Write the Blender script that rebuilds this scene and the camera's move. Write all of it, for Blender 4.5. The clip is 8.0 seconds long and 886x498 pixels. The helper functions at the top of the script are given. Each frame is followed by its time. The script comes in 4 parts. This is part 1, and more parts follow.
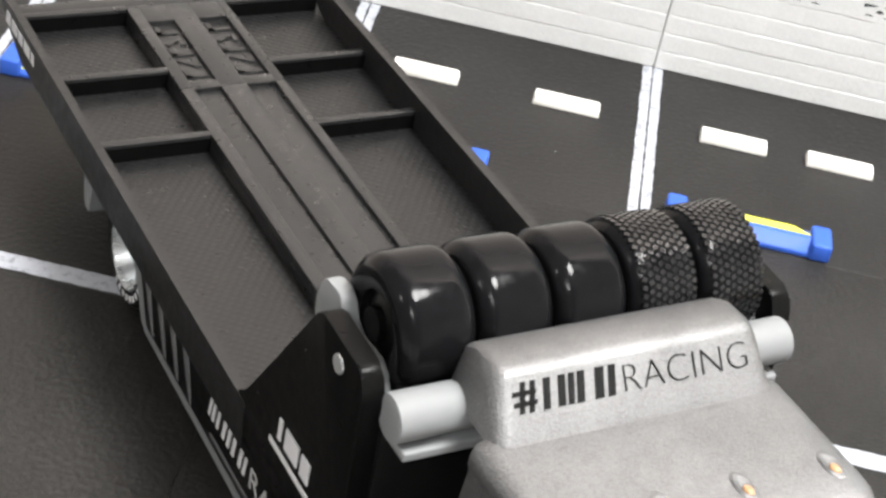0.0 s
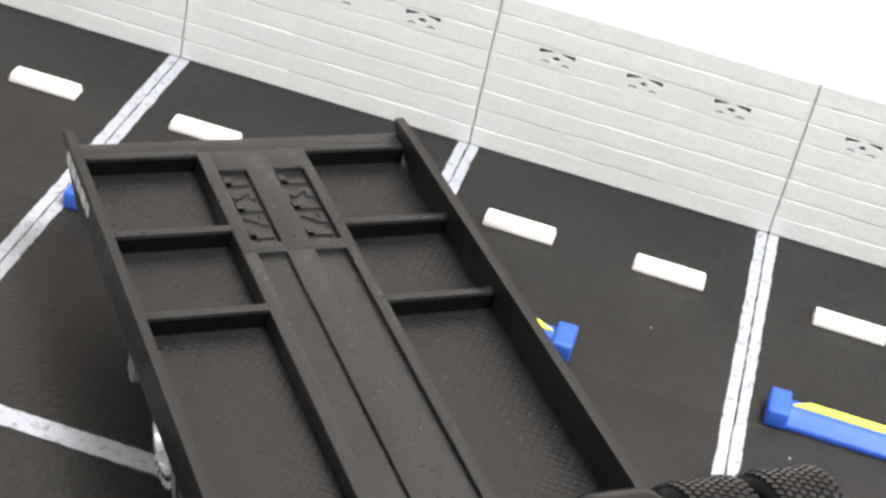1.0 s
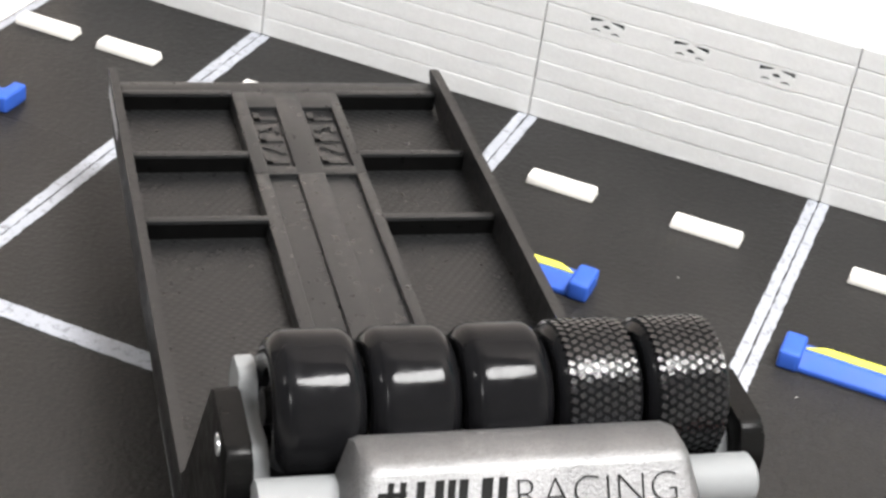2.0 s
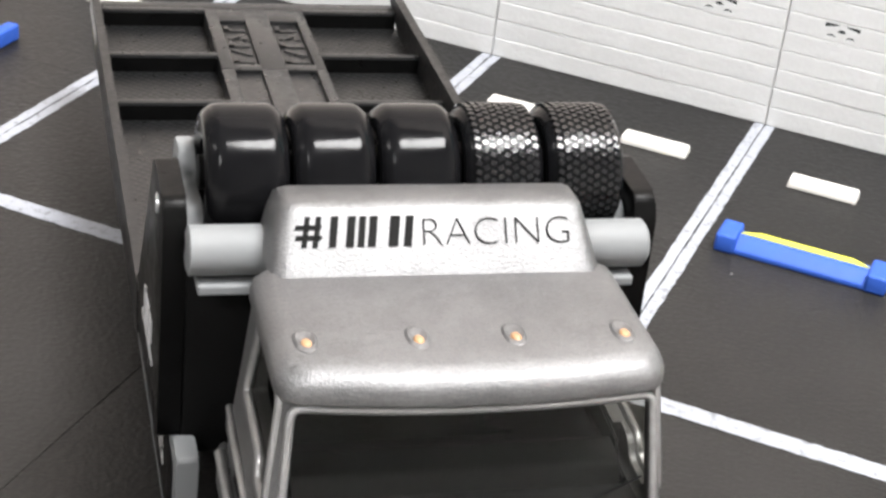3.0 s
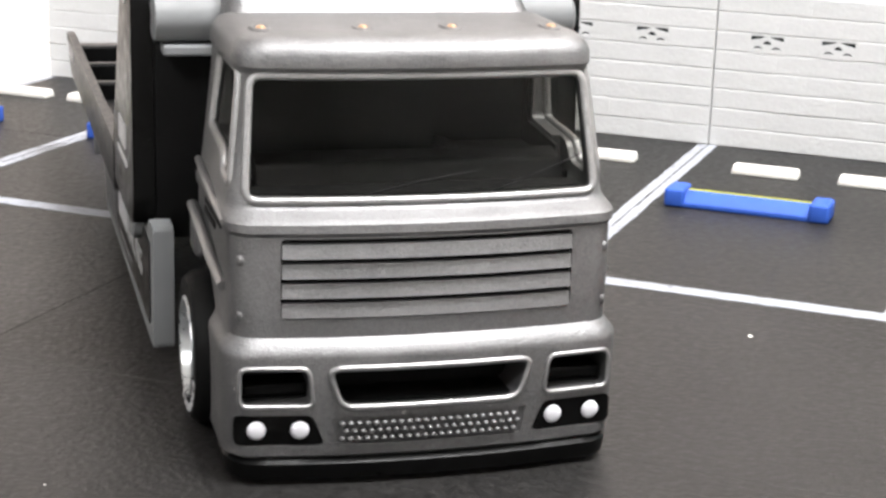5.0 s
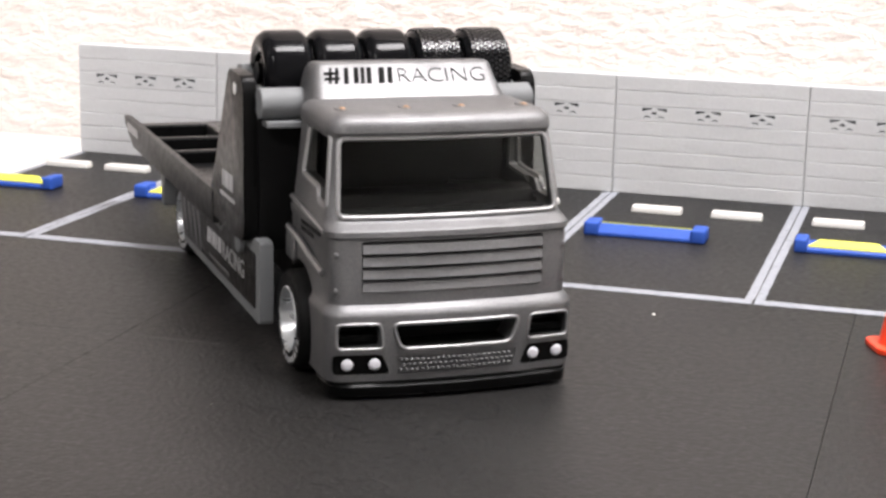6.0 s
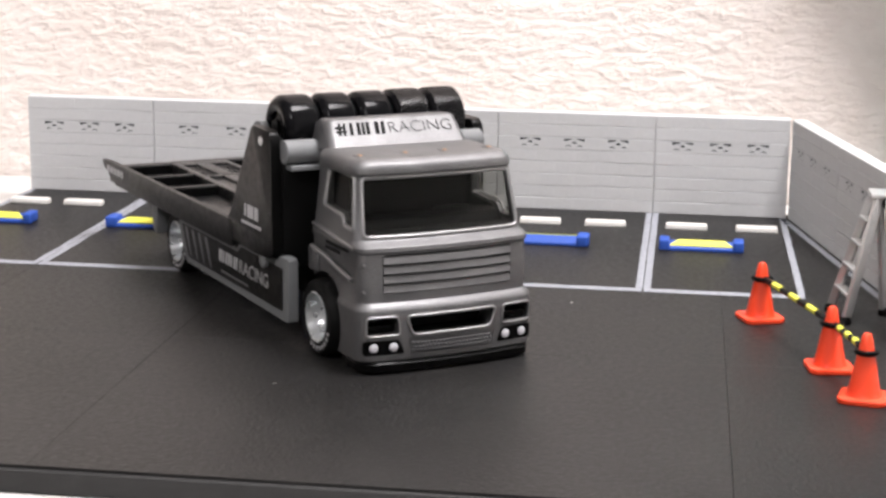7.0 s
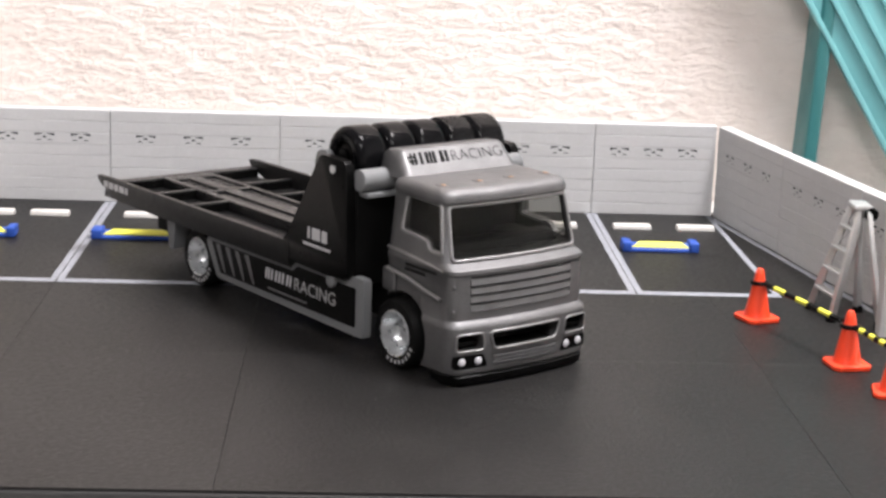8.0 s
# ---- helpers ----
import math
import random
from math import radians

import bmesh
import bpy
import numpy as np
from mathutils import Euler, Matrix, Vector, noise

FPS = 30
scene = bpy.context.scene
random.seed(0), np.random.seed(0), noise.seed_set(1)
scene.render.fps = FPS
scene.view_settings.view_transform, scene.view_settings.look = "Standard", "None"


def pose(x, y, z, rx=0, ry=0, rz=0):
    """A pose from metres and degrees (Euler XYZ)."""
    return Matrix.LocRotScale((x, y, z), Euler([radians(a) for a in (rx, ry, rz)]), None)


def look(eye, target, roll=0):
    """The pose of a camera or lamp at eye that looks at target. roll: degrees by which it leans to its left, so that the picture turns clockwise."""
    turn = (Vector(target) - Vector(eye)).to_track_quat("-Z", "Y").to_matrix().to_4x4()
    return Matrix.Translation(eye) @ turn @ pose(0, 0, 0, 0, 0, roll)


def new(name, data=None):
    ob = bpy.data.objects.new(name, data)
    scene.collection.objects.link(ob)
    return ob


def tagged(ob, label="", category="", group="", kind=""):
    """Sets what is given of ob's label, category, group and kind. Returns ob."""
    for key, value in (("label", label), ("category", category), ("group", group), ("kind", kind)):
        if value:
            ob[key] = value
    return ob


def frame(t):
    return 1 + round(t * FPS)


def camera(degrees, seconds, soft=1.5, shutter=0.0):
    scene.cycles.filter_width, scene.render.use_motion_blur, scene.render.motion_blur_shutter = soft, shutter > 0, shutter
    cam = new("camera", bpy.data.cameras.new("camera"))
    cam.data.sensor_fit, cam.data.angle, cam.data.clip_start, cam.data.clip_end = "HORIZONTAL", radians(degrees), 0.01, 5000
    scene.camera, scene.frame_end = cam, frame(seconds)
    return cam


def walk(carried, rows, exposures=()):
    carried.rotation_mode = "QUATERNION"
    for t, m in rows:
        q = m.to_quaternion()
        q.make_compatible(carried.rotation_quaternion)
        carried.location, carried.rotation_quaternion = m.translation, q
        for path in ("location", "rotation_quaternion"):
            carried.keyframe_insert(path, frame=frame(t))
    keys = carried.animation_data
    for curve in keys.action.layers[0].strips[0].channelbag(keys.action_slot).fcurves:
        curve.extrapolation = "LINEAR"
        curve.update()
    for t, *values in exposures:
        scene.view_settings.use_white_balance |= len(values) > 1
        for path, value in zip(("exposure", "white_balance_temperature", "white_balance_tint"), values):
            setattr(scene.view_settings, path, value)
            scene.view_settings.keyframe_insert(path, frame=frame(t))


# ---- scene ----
# ================= camera and its way (centimetre figures, turned to metres by CM) =================
CM = 0.01
cam = camera(28.5, 8.0, soft=2.85)


def eye_row(t, x, y, z, yaw, pitch, roll):
    a, b = radians(yaw), radians(pitch)
    way = Vector((math.sin(a) * math.cos(b), math.cos(a) * math.cos(b), math.sin(b)))
    eye = Vector((x, y, z)) * CM
    return (t, look(eye, eye + way, roll))


WAY = [
    (0.0, 6.895, -14.708, 12.093, -1.697, -34.468, 12.048),
    (0.5, 5.601, -13.319, 12.337, -1.041, -34.329, 13.347),
    (1.0, 6.959, -12.344, 12.418, -7.047, -33.726, 13.055),
    (1.2, 7.767, -11.917, 12.352, -10.536, -33.904, 12.267),
    (2.3, 11.049, -13.792, 11.237, -18.394, -30.722, 7.934),
    (2.5, 11.503, -14.174, 10.957, -18.619, -30.063, 7.470),
    (3.0, 12.323, -15.115, 10.175, -19.254, -28.439, 6.940),
    (3.5, 13.017, -16.109, 9.316, -20.105, -25.961, 5.587),
    (4.0, 13.428, -16.813, 7.898, -20.009, -22.822, 3.932),
    (4.5, 13.660, -17.329, 6.669, -20.247, -18.455, 3.136),
    (5.0, 14.141, -17.778, 5.523, -20.194, -15.328, 1.914),
    (5.2, 14.199, -18.251, 5.433, -20.169, -14.315, 1.663),
    (6.3, 15.452, -28.733, 7.081, -13.720, -12.231, 1.297),
    (6.5, 15.065, -30.281, 7.281, -11.892, -11.961, 1.240),
    (7.0, 13.256, -33.300, 8.123, -7.919, -12.251, 0.747),
    (7.5, 10.153, -34.685, 8.720, -2.429, -12.678, 1.359),
    (8.0, 6.529, -35.890, 9.649, 2.758, -13.449, 1.980),
]
walk(cam, [eye_row(*r) for r in WAY], exposures=[(0.0, 0.66, 6450, 10), (1.2, 0.52, 6450, 10), (2.5, 0.55, 6400, 11), (4.0, 0.56, 6400, 11), (5.2, 0.62, 6400, 12), (6.4, -0.1, 6450, 16), (8.0, -0.04, 6450, 16)])

# ================= light: three unseen lamps added in a closed niche ==========
world = bpy.data.worlds.new("room_air")
world.use_nodes = True
world.node_tree.nodes["Background"].inputs[0].default_value = (0.9, 0.95, 1.0, 1)
world.node_tree.nodes["Background"].inputs[1].default_value = 0.02
scene.world = world

# overhead key, then an added front fill and a small left lamp for glints
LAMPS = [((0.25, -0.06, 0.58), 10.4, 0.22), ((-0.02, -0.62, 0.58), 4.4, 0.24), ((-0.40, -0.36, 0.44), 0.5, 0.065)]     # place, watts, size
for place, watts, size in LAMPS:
    lamp_data = bpy.data.lights.new("unseen_light", "AREA")
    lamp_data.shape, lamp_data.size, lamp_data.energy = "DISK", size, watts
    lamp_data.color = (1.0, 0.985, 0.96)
    lamp_ob = new("unseen_light", lamp_data)
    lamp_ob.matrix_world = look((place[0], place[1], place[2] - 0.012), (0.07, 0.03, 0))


# ================= small tools =================
def obj_mesh(name, bm, mat, smooth=0.0):
    """A mesh object from a bmesh in centimetres."""
    bmesh.ops.recalc_face_normals(bm, faces=bm.faces)
    me = bpy.data.meshes.new(name)
    bm.to_mesh(me)
    bm.free()
    me.transform(Matrix.Scale(CM, 4))
    if mat:
        me.materials.append(mat)
    if smooth:
        me.shade_smooth()
        me.set_sharp_from_angle(angle=radians(smooth))
    return new(name, me)


def part(name, bm, mat, parent, label="", smooth=0.0):
    ob = obj_mesh(name, bm, mat, smooth)
    ob.parent = parent
    if label:
        tagged(ob, label=label)
    return ob


def same_part(name, source, parent, m, label=""):
    """Another object on the mesh of source."""
    ob = new(name, source.data)
    ob.parent = parent
    ob.matrix_basis = m
    if label:
        tagged(ob, label=label)
    return ob


def thing(name, label, category, x=0, y=0, z=0, rz=0, group="", kind=""):
    e = new(name)
    e.empty_display_size = 0.01
    e.matrix_basis = pose(x * CM, y * CM, z * CM, 0, 0, rz)
    return tagged(e, label, category, group, kind)


def at(x, y, z, rx=0, ry=0, rz=0):
    return pose(x * CM, y * CM, z * CM, rx, ry, rz)


def box(bm, x0, x1, y0, y1, z0, z1, bevel=0.0, seg=2, m=None):
    made = bmesh.ops.create_cube(bm, size=1.0)["verts"]
    for v in made:
        v.co = Vector((x0 + (v.co.x + 0.5) * (x1 - x0), y0 + (v.co.y + 0.5) * (y1 - y0), z0 + (v.co.z + 0.5) * (z1 - z0)))
    if bevel:
        edges = list({e for v in made for e in v.link_edges})
        out = bmesh.ops.bevel(bm, geom=edges, offset=bevel, segments=seg, affect="EDGES", profile=0.5)
        made = list({v for f in out["faces"] for v in f.verts} | {v for v in made if v.is_valid})
    if m:
        bmesh.ops.transform(bm, matrix=m, verts=[v for v in made if v.is_valid])
    return bm


def a_box(*args, **kw):
    return box(bmesh.new(), *args, **kw)


def prism(bm, outline, axis, lo, hi, bevel=0.0, seg=2):
    """A polygon drawn in the plane across an axis and drawn out along it from lo to hi."""
    def put(p, h):
        return {"x": (h, p[0], p[1]), "y": (p[0], h, p[1]), "z": (p[0], p[1], h)}[axis]
    a = [bm.verts.new(put(p, lo)) for p in outline]
    b = [bm.verts.new(put(p, hi)) for p in outline]
    faces = [bm.faces.new(a), bm.faces.new(b)]
    n = len(outline)
    for i in range(n):
        faces.append(bm.faces.new((a[i], a[(i + 1) % n], b[(i + 1) % n], b[i])))
    if bevel:
        bmesh.ops.bevel(bm, geom=list({e for f in faces for e in f.edges}), offset=bevel, segments=seg, affect="EDGES", profile=0.5)
    return bm


def a_prism(*args, **kw):
    return prism(bmesh.new(), *args, **kw)


def rounded(points, r, n=4):
    """A polygon with its corners rounded."""
    out = []
    m = len(points)
    for i in range(m):
        p = Vector(points[i]); a = Vector(points[i - 1]); b = Vector(points[(i + 1) % m])
        da, db = (a - p), (b - p)
        k = min(r, da.length * 0.45, db.length * 0.45)
        s, e = p + da.normalized() * k, p + db.normalized() * k
        for j in range(n + 1):
            t = j / n
            out.append(tuple((1 - t) ** 2 * s + 2 * t * (1 - t) * p + t * t * e))
    return out


def lathe(bm, profile, axis="x", n=40, m=None, close=False):
    """A profile of (along the axis, radius) turned round it."""
    rings = []
    for k in range(n):
        a = 2 * math.pi * k / n
        c, s = math.cos(a), math.sin(a)
        ring = []
        for h, r in profile:
            co = {"x": (h, r * c, r * s), "y": (r * c, h, r * s), "z": (r * c, r * s, h)}[axis]
            ring.append(bm.verts.new(m @ Vector(co) if m else co))
        rings.append(ring)
    last = len(profile)
    for k in range(n):
        p, q = rings[k], rings[(k + 1) % n]
        for i in range(last - (0 if close else 1)):
            j = (i + 1) % last
            bm.faces.new((p[i], p[j], q[j], q[i]))
    if not close:
        for i in (0, last - 1):
            if profile[i][1] > 1e-6:
                bm.faces.new([r[i] for r in rings])
    bmesh.ops.remove_doubles(bm, verts=bm.verts, dist=1e-5)
    return bm


def a_lathe(*args, **kw):
    return lathe(bmesh.new(), *args, **kw)


def tube(bm, pts, r, n=8, closed=False):
    """A round bar swept along points."""
    pts = [Vector(p) for p in pts]
    m = len(pts)
    rings = []
    side = None
    for i, p in enumerate(pts):
        a = pts[i - 1] if (closed or i > 0) else p
        b = pts[(i + 1) % m] if (closed or i < m - 1) else p
        t = (b - a).normalized()
        if side is None:
            side = t.orthogonal().normalized()
        side = (side - t * side.dot(t)).normalized()
        up = t.cross(side)
        rings.append([bm.verts.new(p + r * (math.cos(2 * math.pi * k / n) * side + math.sin(2 * math.pi * k / n) * up)) for k in range(n)])
    for i in range(m if closed else m - 1):
        p, q = rings[i], rings[(i + 1) % m]
        # the closing ring may have turned: join by the nearest start
        o = 0
        if closed and i == m - 1:
            o = min(range(n), key=lambda k: (q[k].co - p[0].co).length)
        for k in range(n):
            bm.faces.new((p[k], p[(k + 1) % n], q[(k + 1 + o) % n], q[(k + o) % n]))
    if not closed:
        bm.faces.new(rings[0]); bm.faces.new(rings[-1])
    return bm


def carve(ob, cutters):
    """Cuts meshes out of ob and takes the cutters away again."""
    for c in cutters:
        mod = ob.modifiers.new("cut", "BOOLEAN")
        mod.operation, mod.solver, mod.object = "DIFFERENCE", "EXACT", c
    bpy.context.view_layer.update()
    done = bpy.data.meshes.new_from_object(ob.evaluated_get(bpy.context.evaluated_depsgraph_get()))
    ob.modifiers.clear()
    ob.data = done
    for c in cutters:
        bpy.data.objects.remove(c)
    return ob


def lettering(name, words, height, depth, mat, parent, m, label="", thin=0.0, squeeze=1.0):
    """Flat letters, standing in their own xz plane and facing -y, their lower left corner at the pose m."""
    cu = bpy.data.curves.new(name, "FONT")
    cu.body, cu.size, cu.extrude, cu.offset = words, height * 1.38 * CM, depth * CM, thin * CM
    ob = new(name, cu)
    bpy.context.view_layer.update()
    me = bpy.data.meshes.new_from_object(ob.evaluated_get(bpy.context.evaluated_depsgraph_get()))
    bpy.data.objects.remove(ob)
    me.transform(Matrix.Rotation(radians(90), 4, "X") @ Matrix.Diagonal((squeeze, 1, 1, 1)))
    me.materials.clear()
    me.materials.append(mat)
    out = new(name, me)
    out.parent = parent
    out.matrix_basis = m
    if label:
        tagged(out, label=label)
    return out


# ================= materials =================
def material(name, base, rough=0.5, metal=0.0, vary=0.06, scale=400.0, bump=0.0, bump_scale=None, fine=0.0, fine_scale=4000.0, spec=0.5, coat=0.0, random=0.0, second=None, patch=60.0):
    """Paint or plastic with large patches, grain and relief. Scales are per metre."""
    mat = bpy.data.materials.new(name)
    mat.use_nodes = True
    nt = mat.node_tree
    N, L = nt.nodes, nt.links
    bsdf = N["Principled BSDF"]
    bsdf.inputs["Roughness"].default_value = rough
    bsdf.inputs["Metallic"].default_value = metal
    bsdf.inputs["Specular IOR Level"].default_value = spec
    bsdf.inputs["Coat Weight"].default_value = coat
    bsdf.inputs["Coat Roughness"].default_value = 0.12
    tc = N.new("ShaderNodeTexCoord")
    big = N.new("ShaderNodeTexNoise"); big.inputs["Scale"].default_value = patch; big.inputs["Detail"].default_value = 4
    mid = N.new("ShaderNodeTexNoise"); mid.inputs["Scale"].default_value = scale; mid.inputs["Detail"].default_value = 6
    tiny = N.new("ShaderNodeTexNoise"); tiny.inputs["Scale"].default_value = fine_scale; tiny.inputs["Detail"].default_value = 2
    for t in (big, mid, tiny):
        L.new(tc.outputs["Object"], t.inputs["Vector"])
    add = N.new("ShaderNodeMath"); add.operation = "ADD"
    L.new(big.outputs["Fac"], add.inputs[0]); L.new(mid.outputs["Fac"], add.inputs[1])
    add2 = N.new("ShaderNodeMath"); add2.operation = "MULTIPLY_ADD"
    L.new(tiny.outputs["Fac"], add2.inputs[0]); add2.inputs[1].default_value = fine; L.new(add.outputs[0], add2.inputs[2])
    ramp = N.new("ShaderNodeMapRange")
    ramp.inputs["From Min"].default_value, ramp.inputs["From Max"].default_value = 0.6 + fine * 0.5, 1.4 + fine * 0.5
    L.new(add2.outputs[0], ramp.inputs["Value"])
    mix = N.new("ShaderNodeMix"); mix.data_type = "RGBA"
    lo = [max(0.0, c * (1 - vary)) for c in base]
    hi = list(second) if second else [min(1.0, c * (1 + vary)) for c in base]
    mix.inputs["A"].default_value = (*lo, 1); mix.inputs["B"].default_value = (*hi, 1)
    L.new(ramp.outputs[0], mix.inputs["Factor"])
    colour = mix.outputs["Result"]
    if random:
        oi = N.new("ShaderNodeObjectInfo")
        hsv = N.new("ShaderNodeHueSaturation")
        mr = N.new("ShaderNodeMapRange"); mr.inputs["To Min"].default_value, mr.inputs["To Max"].default_value = 1 - random, 1 + random
        L.new(oi.outputs["Random"], mr.inputs["Value"]); L.new(mr.outputs[0], hsv.inputs["Value"]); L.new(colour, hsv.inputs["Color"])
        colour = hsv.outputs["Color"]
    L.new(colour, bsdf.inputs["Base Color"])
    rr = N.new("ShaderNodeMapRange")
    rr.inputs["From Min"].default_value, rr.inputs["From Max"].default_value = 0.3, 0.7
    rr.inputs["To Min"].default_value, rr.inputs["To Max"].default_value = max(0.02, rough - 0.08), min(1.0, rough + 0.08)
    L.new(mid.outputs["Fac"], rr.inputs["Value"]); L.new(rr.outputs[0], bsdf.inputs["Roughness"])
    if bump:
        bt = N.new("ShaderNodeTexNoise"); bt.inputs["Scale"].default_value = bump_scale or scale; bt.inputs["Detail"].default_value = 5
        L.new(tc.outputs["Object"], bt.inputs["Vector"])
        b = N.new("ShaderNodeBump"); b.inputs["Strength"].default_value = bump; b.inputs["Distance"].default_value = 0.0003
        L.new(bt.outputs["Fac"], b.inputs["Height"]); L.new(b.outputs[0], bsdf.inputs["Normal"])
    return mat


M_ASPHALT = material("dark_grey_mat", (0.0112, 0.0108, 0.0104), rough=0.46, vary=0.6, scale=900, patch=35, bump=0.45, bump_scale=1300, fine=1.5, fine_scale=2800, spec=0.22, random=0.05)
M_MAT_EDGE = material("black_rubber", (0.014, 0.014, 0.014), rough=0.6, bump=0.3, bump_scale=2000)
M_LINE = material("white_line_paint", (0.25, 0.262, 0.29), rough=0.65, vary=0.1, scale=1500, fine=0.4, fine_scale=3500, bump=0.4, bump_scale=2500)
M_CREAM = material("cream_white_resin", (0.64, 0.625, 0.59), rough=0.5, vary=0.03, scale=700, bump=0.1)
M_BLUE = material("blue_plastic", (0.022, 0.075, 0.36), rough=0.55, vary=0.15, scale=500, bump=0.15, bump_scale=900, spec=0.3)
M_YELLOW = material("yellow_paint", (0.72, 0.70, 0.07), rough=0.5, vary=0.06, scale=700, bump=0.1)
M_BLOCK = material("pale_grey_block", (0.47, 0.475, 0.475), rough=0.85, vary=0.06, scale=900, patch=90, bump=0.35, bump_scale=1500, fine=0.3, random=0.012)
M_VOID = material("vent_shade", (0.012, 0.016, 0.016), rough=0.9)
M_SILVER = material("bare_zinc_metal", (0.145, 0.145, 0.147), rough=0.54, metal=0.85, vary=0.28, scale=2600, patch=160, bump=0.28, bump_scale=4600, fine=0.8, fine_scale=6000, coat=0.08)
# brighter copy of the bare zinc: edge highlights put into the colour
M_EDGE = material("highlit_zinc", (0.28, 0.28, 0.283), rough=0.40, metal=0.85, vary=0.2, scale=1800, patch=160, bump=0.2, bump_scale=4200, fine=0.5, fine_scale=6000, coat=0.2)
M_GREYPLASTIC = material("pale_grey_plastic", (0.145, 0.151, 0.154), rough=0.6, vary=0.04, scale=500, bump=0.08, spec=0.3)
M_BLACK = material("satin_black_plastic", (0.0022, 0.0022, 0.0022), rough=0.35, vary=0.25, scale=700, bump=0.08, bump_scale=1800, spec=0.08)
M_BLACKMATT = material("matt_black_plastic", (0.003, 0.003, 0.003), rough=0.6, vary=0.25, scale=700, bump=0.15, bump_scale=1800, spec=0.08)
M_INSIDE = material("charcoal_cab_lining", (0.006, 0.006, 0.0063), rough=0.55, vary=0.2, scale=500, bump=0.15, bump_scale=1500, spec=0.3)
M_TYRE = material("glossy_black_rubber", (0.004, 0.004, 0.0045), rough=0.13, vary=0.2, scale=800, bump=0.06, bump_scale=500, spec=0.07, coat=0.0)
M_TREAD = material("knobbly_black_rubber", (0.005, 0.005, 0.0055), rough=0.12, vary=0.2, scale=800, bump=0.2, bump_scale=3000, spec=0.28)
M_TYREMATT = material("black_tyre_rubber", (0.0045, 0.0045, 0.0045), rough=0.55, vary=0.2, scale=900, bump=0.15, bump_scale=1500, spec=0.1)
M_BED = material("charcoal_bed_plastic", (0.0095, 0.0097, 0.0100), rough=0.33, vary=0.1, scale=900, bump=0.06, bump_scale=2400, spec=0.36)
M_RAIL = material("black_bed_rail_plastic", (0.0065, 0.0065, 0.0067), rough=0.45, vary=0.15, scale=900, bump=0.15, bump_scale=2000, spec=0.35)
M_RIM = material("satin_chromed_rim", (0.48, 0.50, 0.51), rough=0.30, metal=0.75, vary=0.06, scale=900, bump=0.0)
M_ORANGE = material("orange_cone_plastic", (0.85, 0.062, 0.016), rough=0.4, vary=0.06, scale=500, bump=0.08)
M_ALU = material("dull_aluminium", (0.55, 0.55, 0.54), rough=0.4, metal=0.6, vary=0.1, scale=900, bump=0.15)
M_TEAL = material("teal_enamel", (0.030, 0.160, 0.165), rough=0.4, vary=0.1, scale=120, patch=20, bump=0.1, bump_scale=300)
# lit copy of the teal: the light on the brace put into its colour
M_LITTEAL = material("lit_teal_enamel", (0.15, 0.40, 0.42), rough=0.35, vary=0.08, scale=120, patch=20, bump=0.1, bump_scale=300)
M_WHITE = material("white_print", (0.45, 0.45, 0.46), rough=0.5, vary=0.04)
M_LENS = material("milky_lamp_lens", (0.50, 0.50, 0.53), rough=0.4, vary=0.05, scale=900, spec=0.3)
M_PRINT = material("black_print", (0.008, 0.008, 0.008), rough=0.8, spec=0.1)
M_GREYPRINT = material("grey_print", (0.09, 0.09, 0.093), rough=0.45, vary=0.1)
M_LETTER = material("dim_grey_print", (0.30, 0.30, 0.30), rough=0.6, vary=0.1)
M_AMBER = material("amber_lens_paint", (0.30, 0.17, 0.085), rough=0.4, vary=0.1, scale=1500)
M_TABLE = material("white_table_top", (0.58, 0.57, 0.55), rough=0.35, vary=0.03, scale=40, patch=6)
M_ROOM = material("grey_room_paint", (0.24, 0.235, 0.23), rough=0.8, vary=0.03, scale=20, patch=2)
M_CEILING = material("white_ceiling_paint", (0.78, 0.78, 0.77), rough=0.8, vary=0.02, scale=20, patch=2)


def woven(name, base):
    """Plastic with a fine slanting weave."""
    mat = material(name, base, rough=0.34, vary=0.1, scale=900, spec=0.30)
    nt = mat.node_tree
    N, L = nt.nodes, nt.links
    tc = N.new("ShaderNodeTexCoord")
    waves = []
    for turn in (38, -52):
        mp = N.new("ShaderNodeMapping"); mp.inputs["Rotation"].default_value = (0, 0, radians(turn))
        wv = N.new("ShaderNodeTexWave"); wv.inputs["Scale"].default_value = 360; wv.inputs["Distortion"].default_value = 0.8; wv.inputs["Detail"].default_value = 1
        L.new(tc.outputs["Object"], mp.inputs["Vector"]); L.new(mp.outputs[0], wv.inputs["Vector"])
        waves.append(wv)
    mul = N.new("ShaderNodeMath"); mul.operation = "MULTIPLY"
    L.new(waves[0].outputs["Fac"], mul.inputs[0]); L.new(waves[1].outputs["Fac"], mul.inputs[1])
    b = N.new("ShaderNodeBump"); b.inputs["Strength"].default_value = 0.3; b.inputs["Distance"].default_value = 0.00014
    L.new(mul.outputs[0], b.inputs["Height"]); L.new(b.outputs[0], N["Principled BSDF"].inputs["Normal"])
    return mat


M_WEAVE = woven("charcoal_woven_plastic", (0.0058, 0.0060, 0.0062))


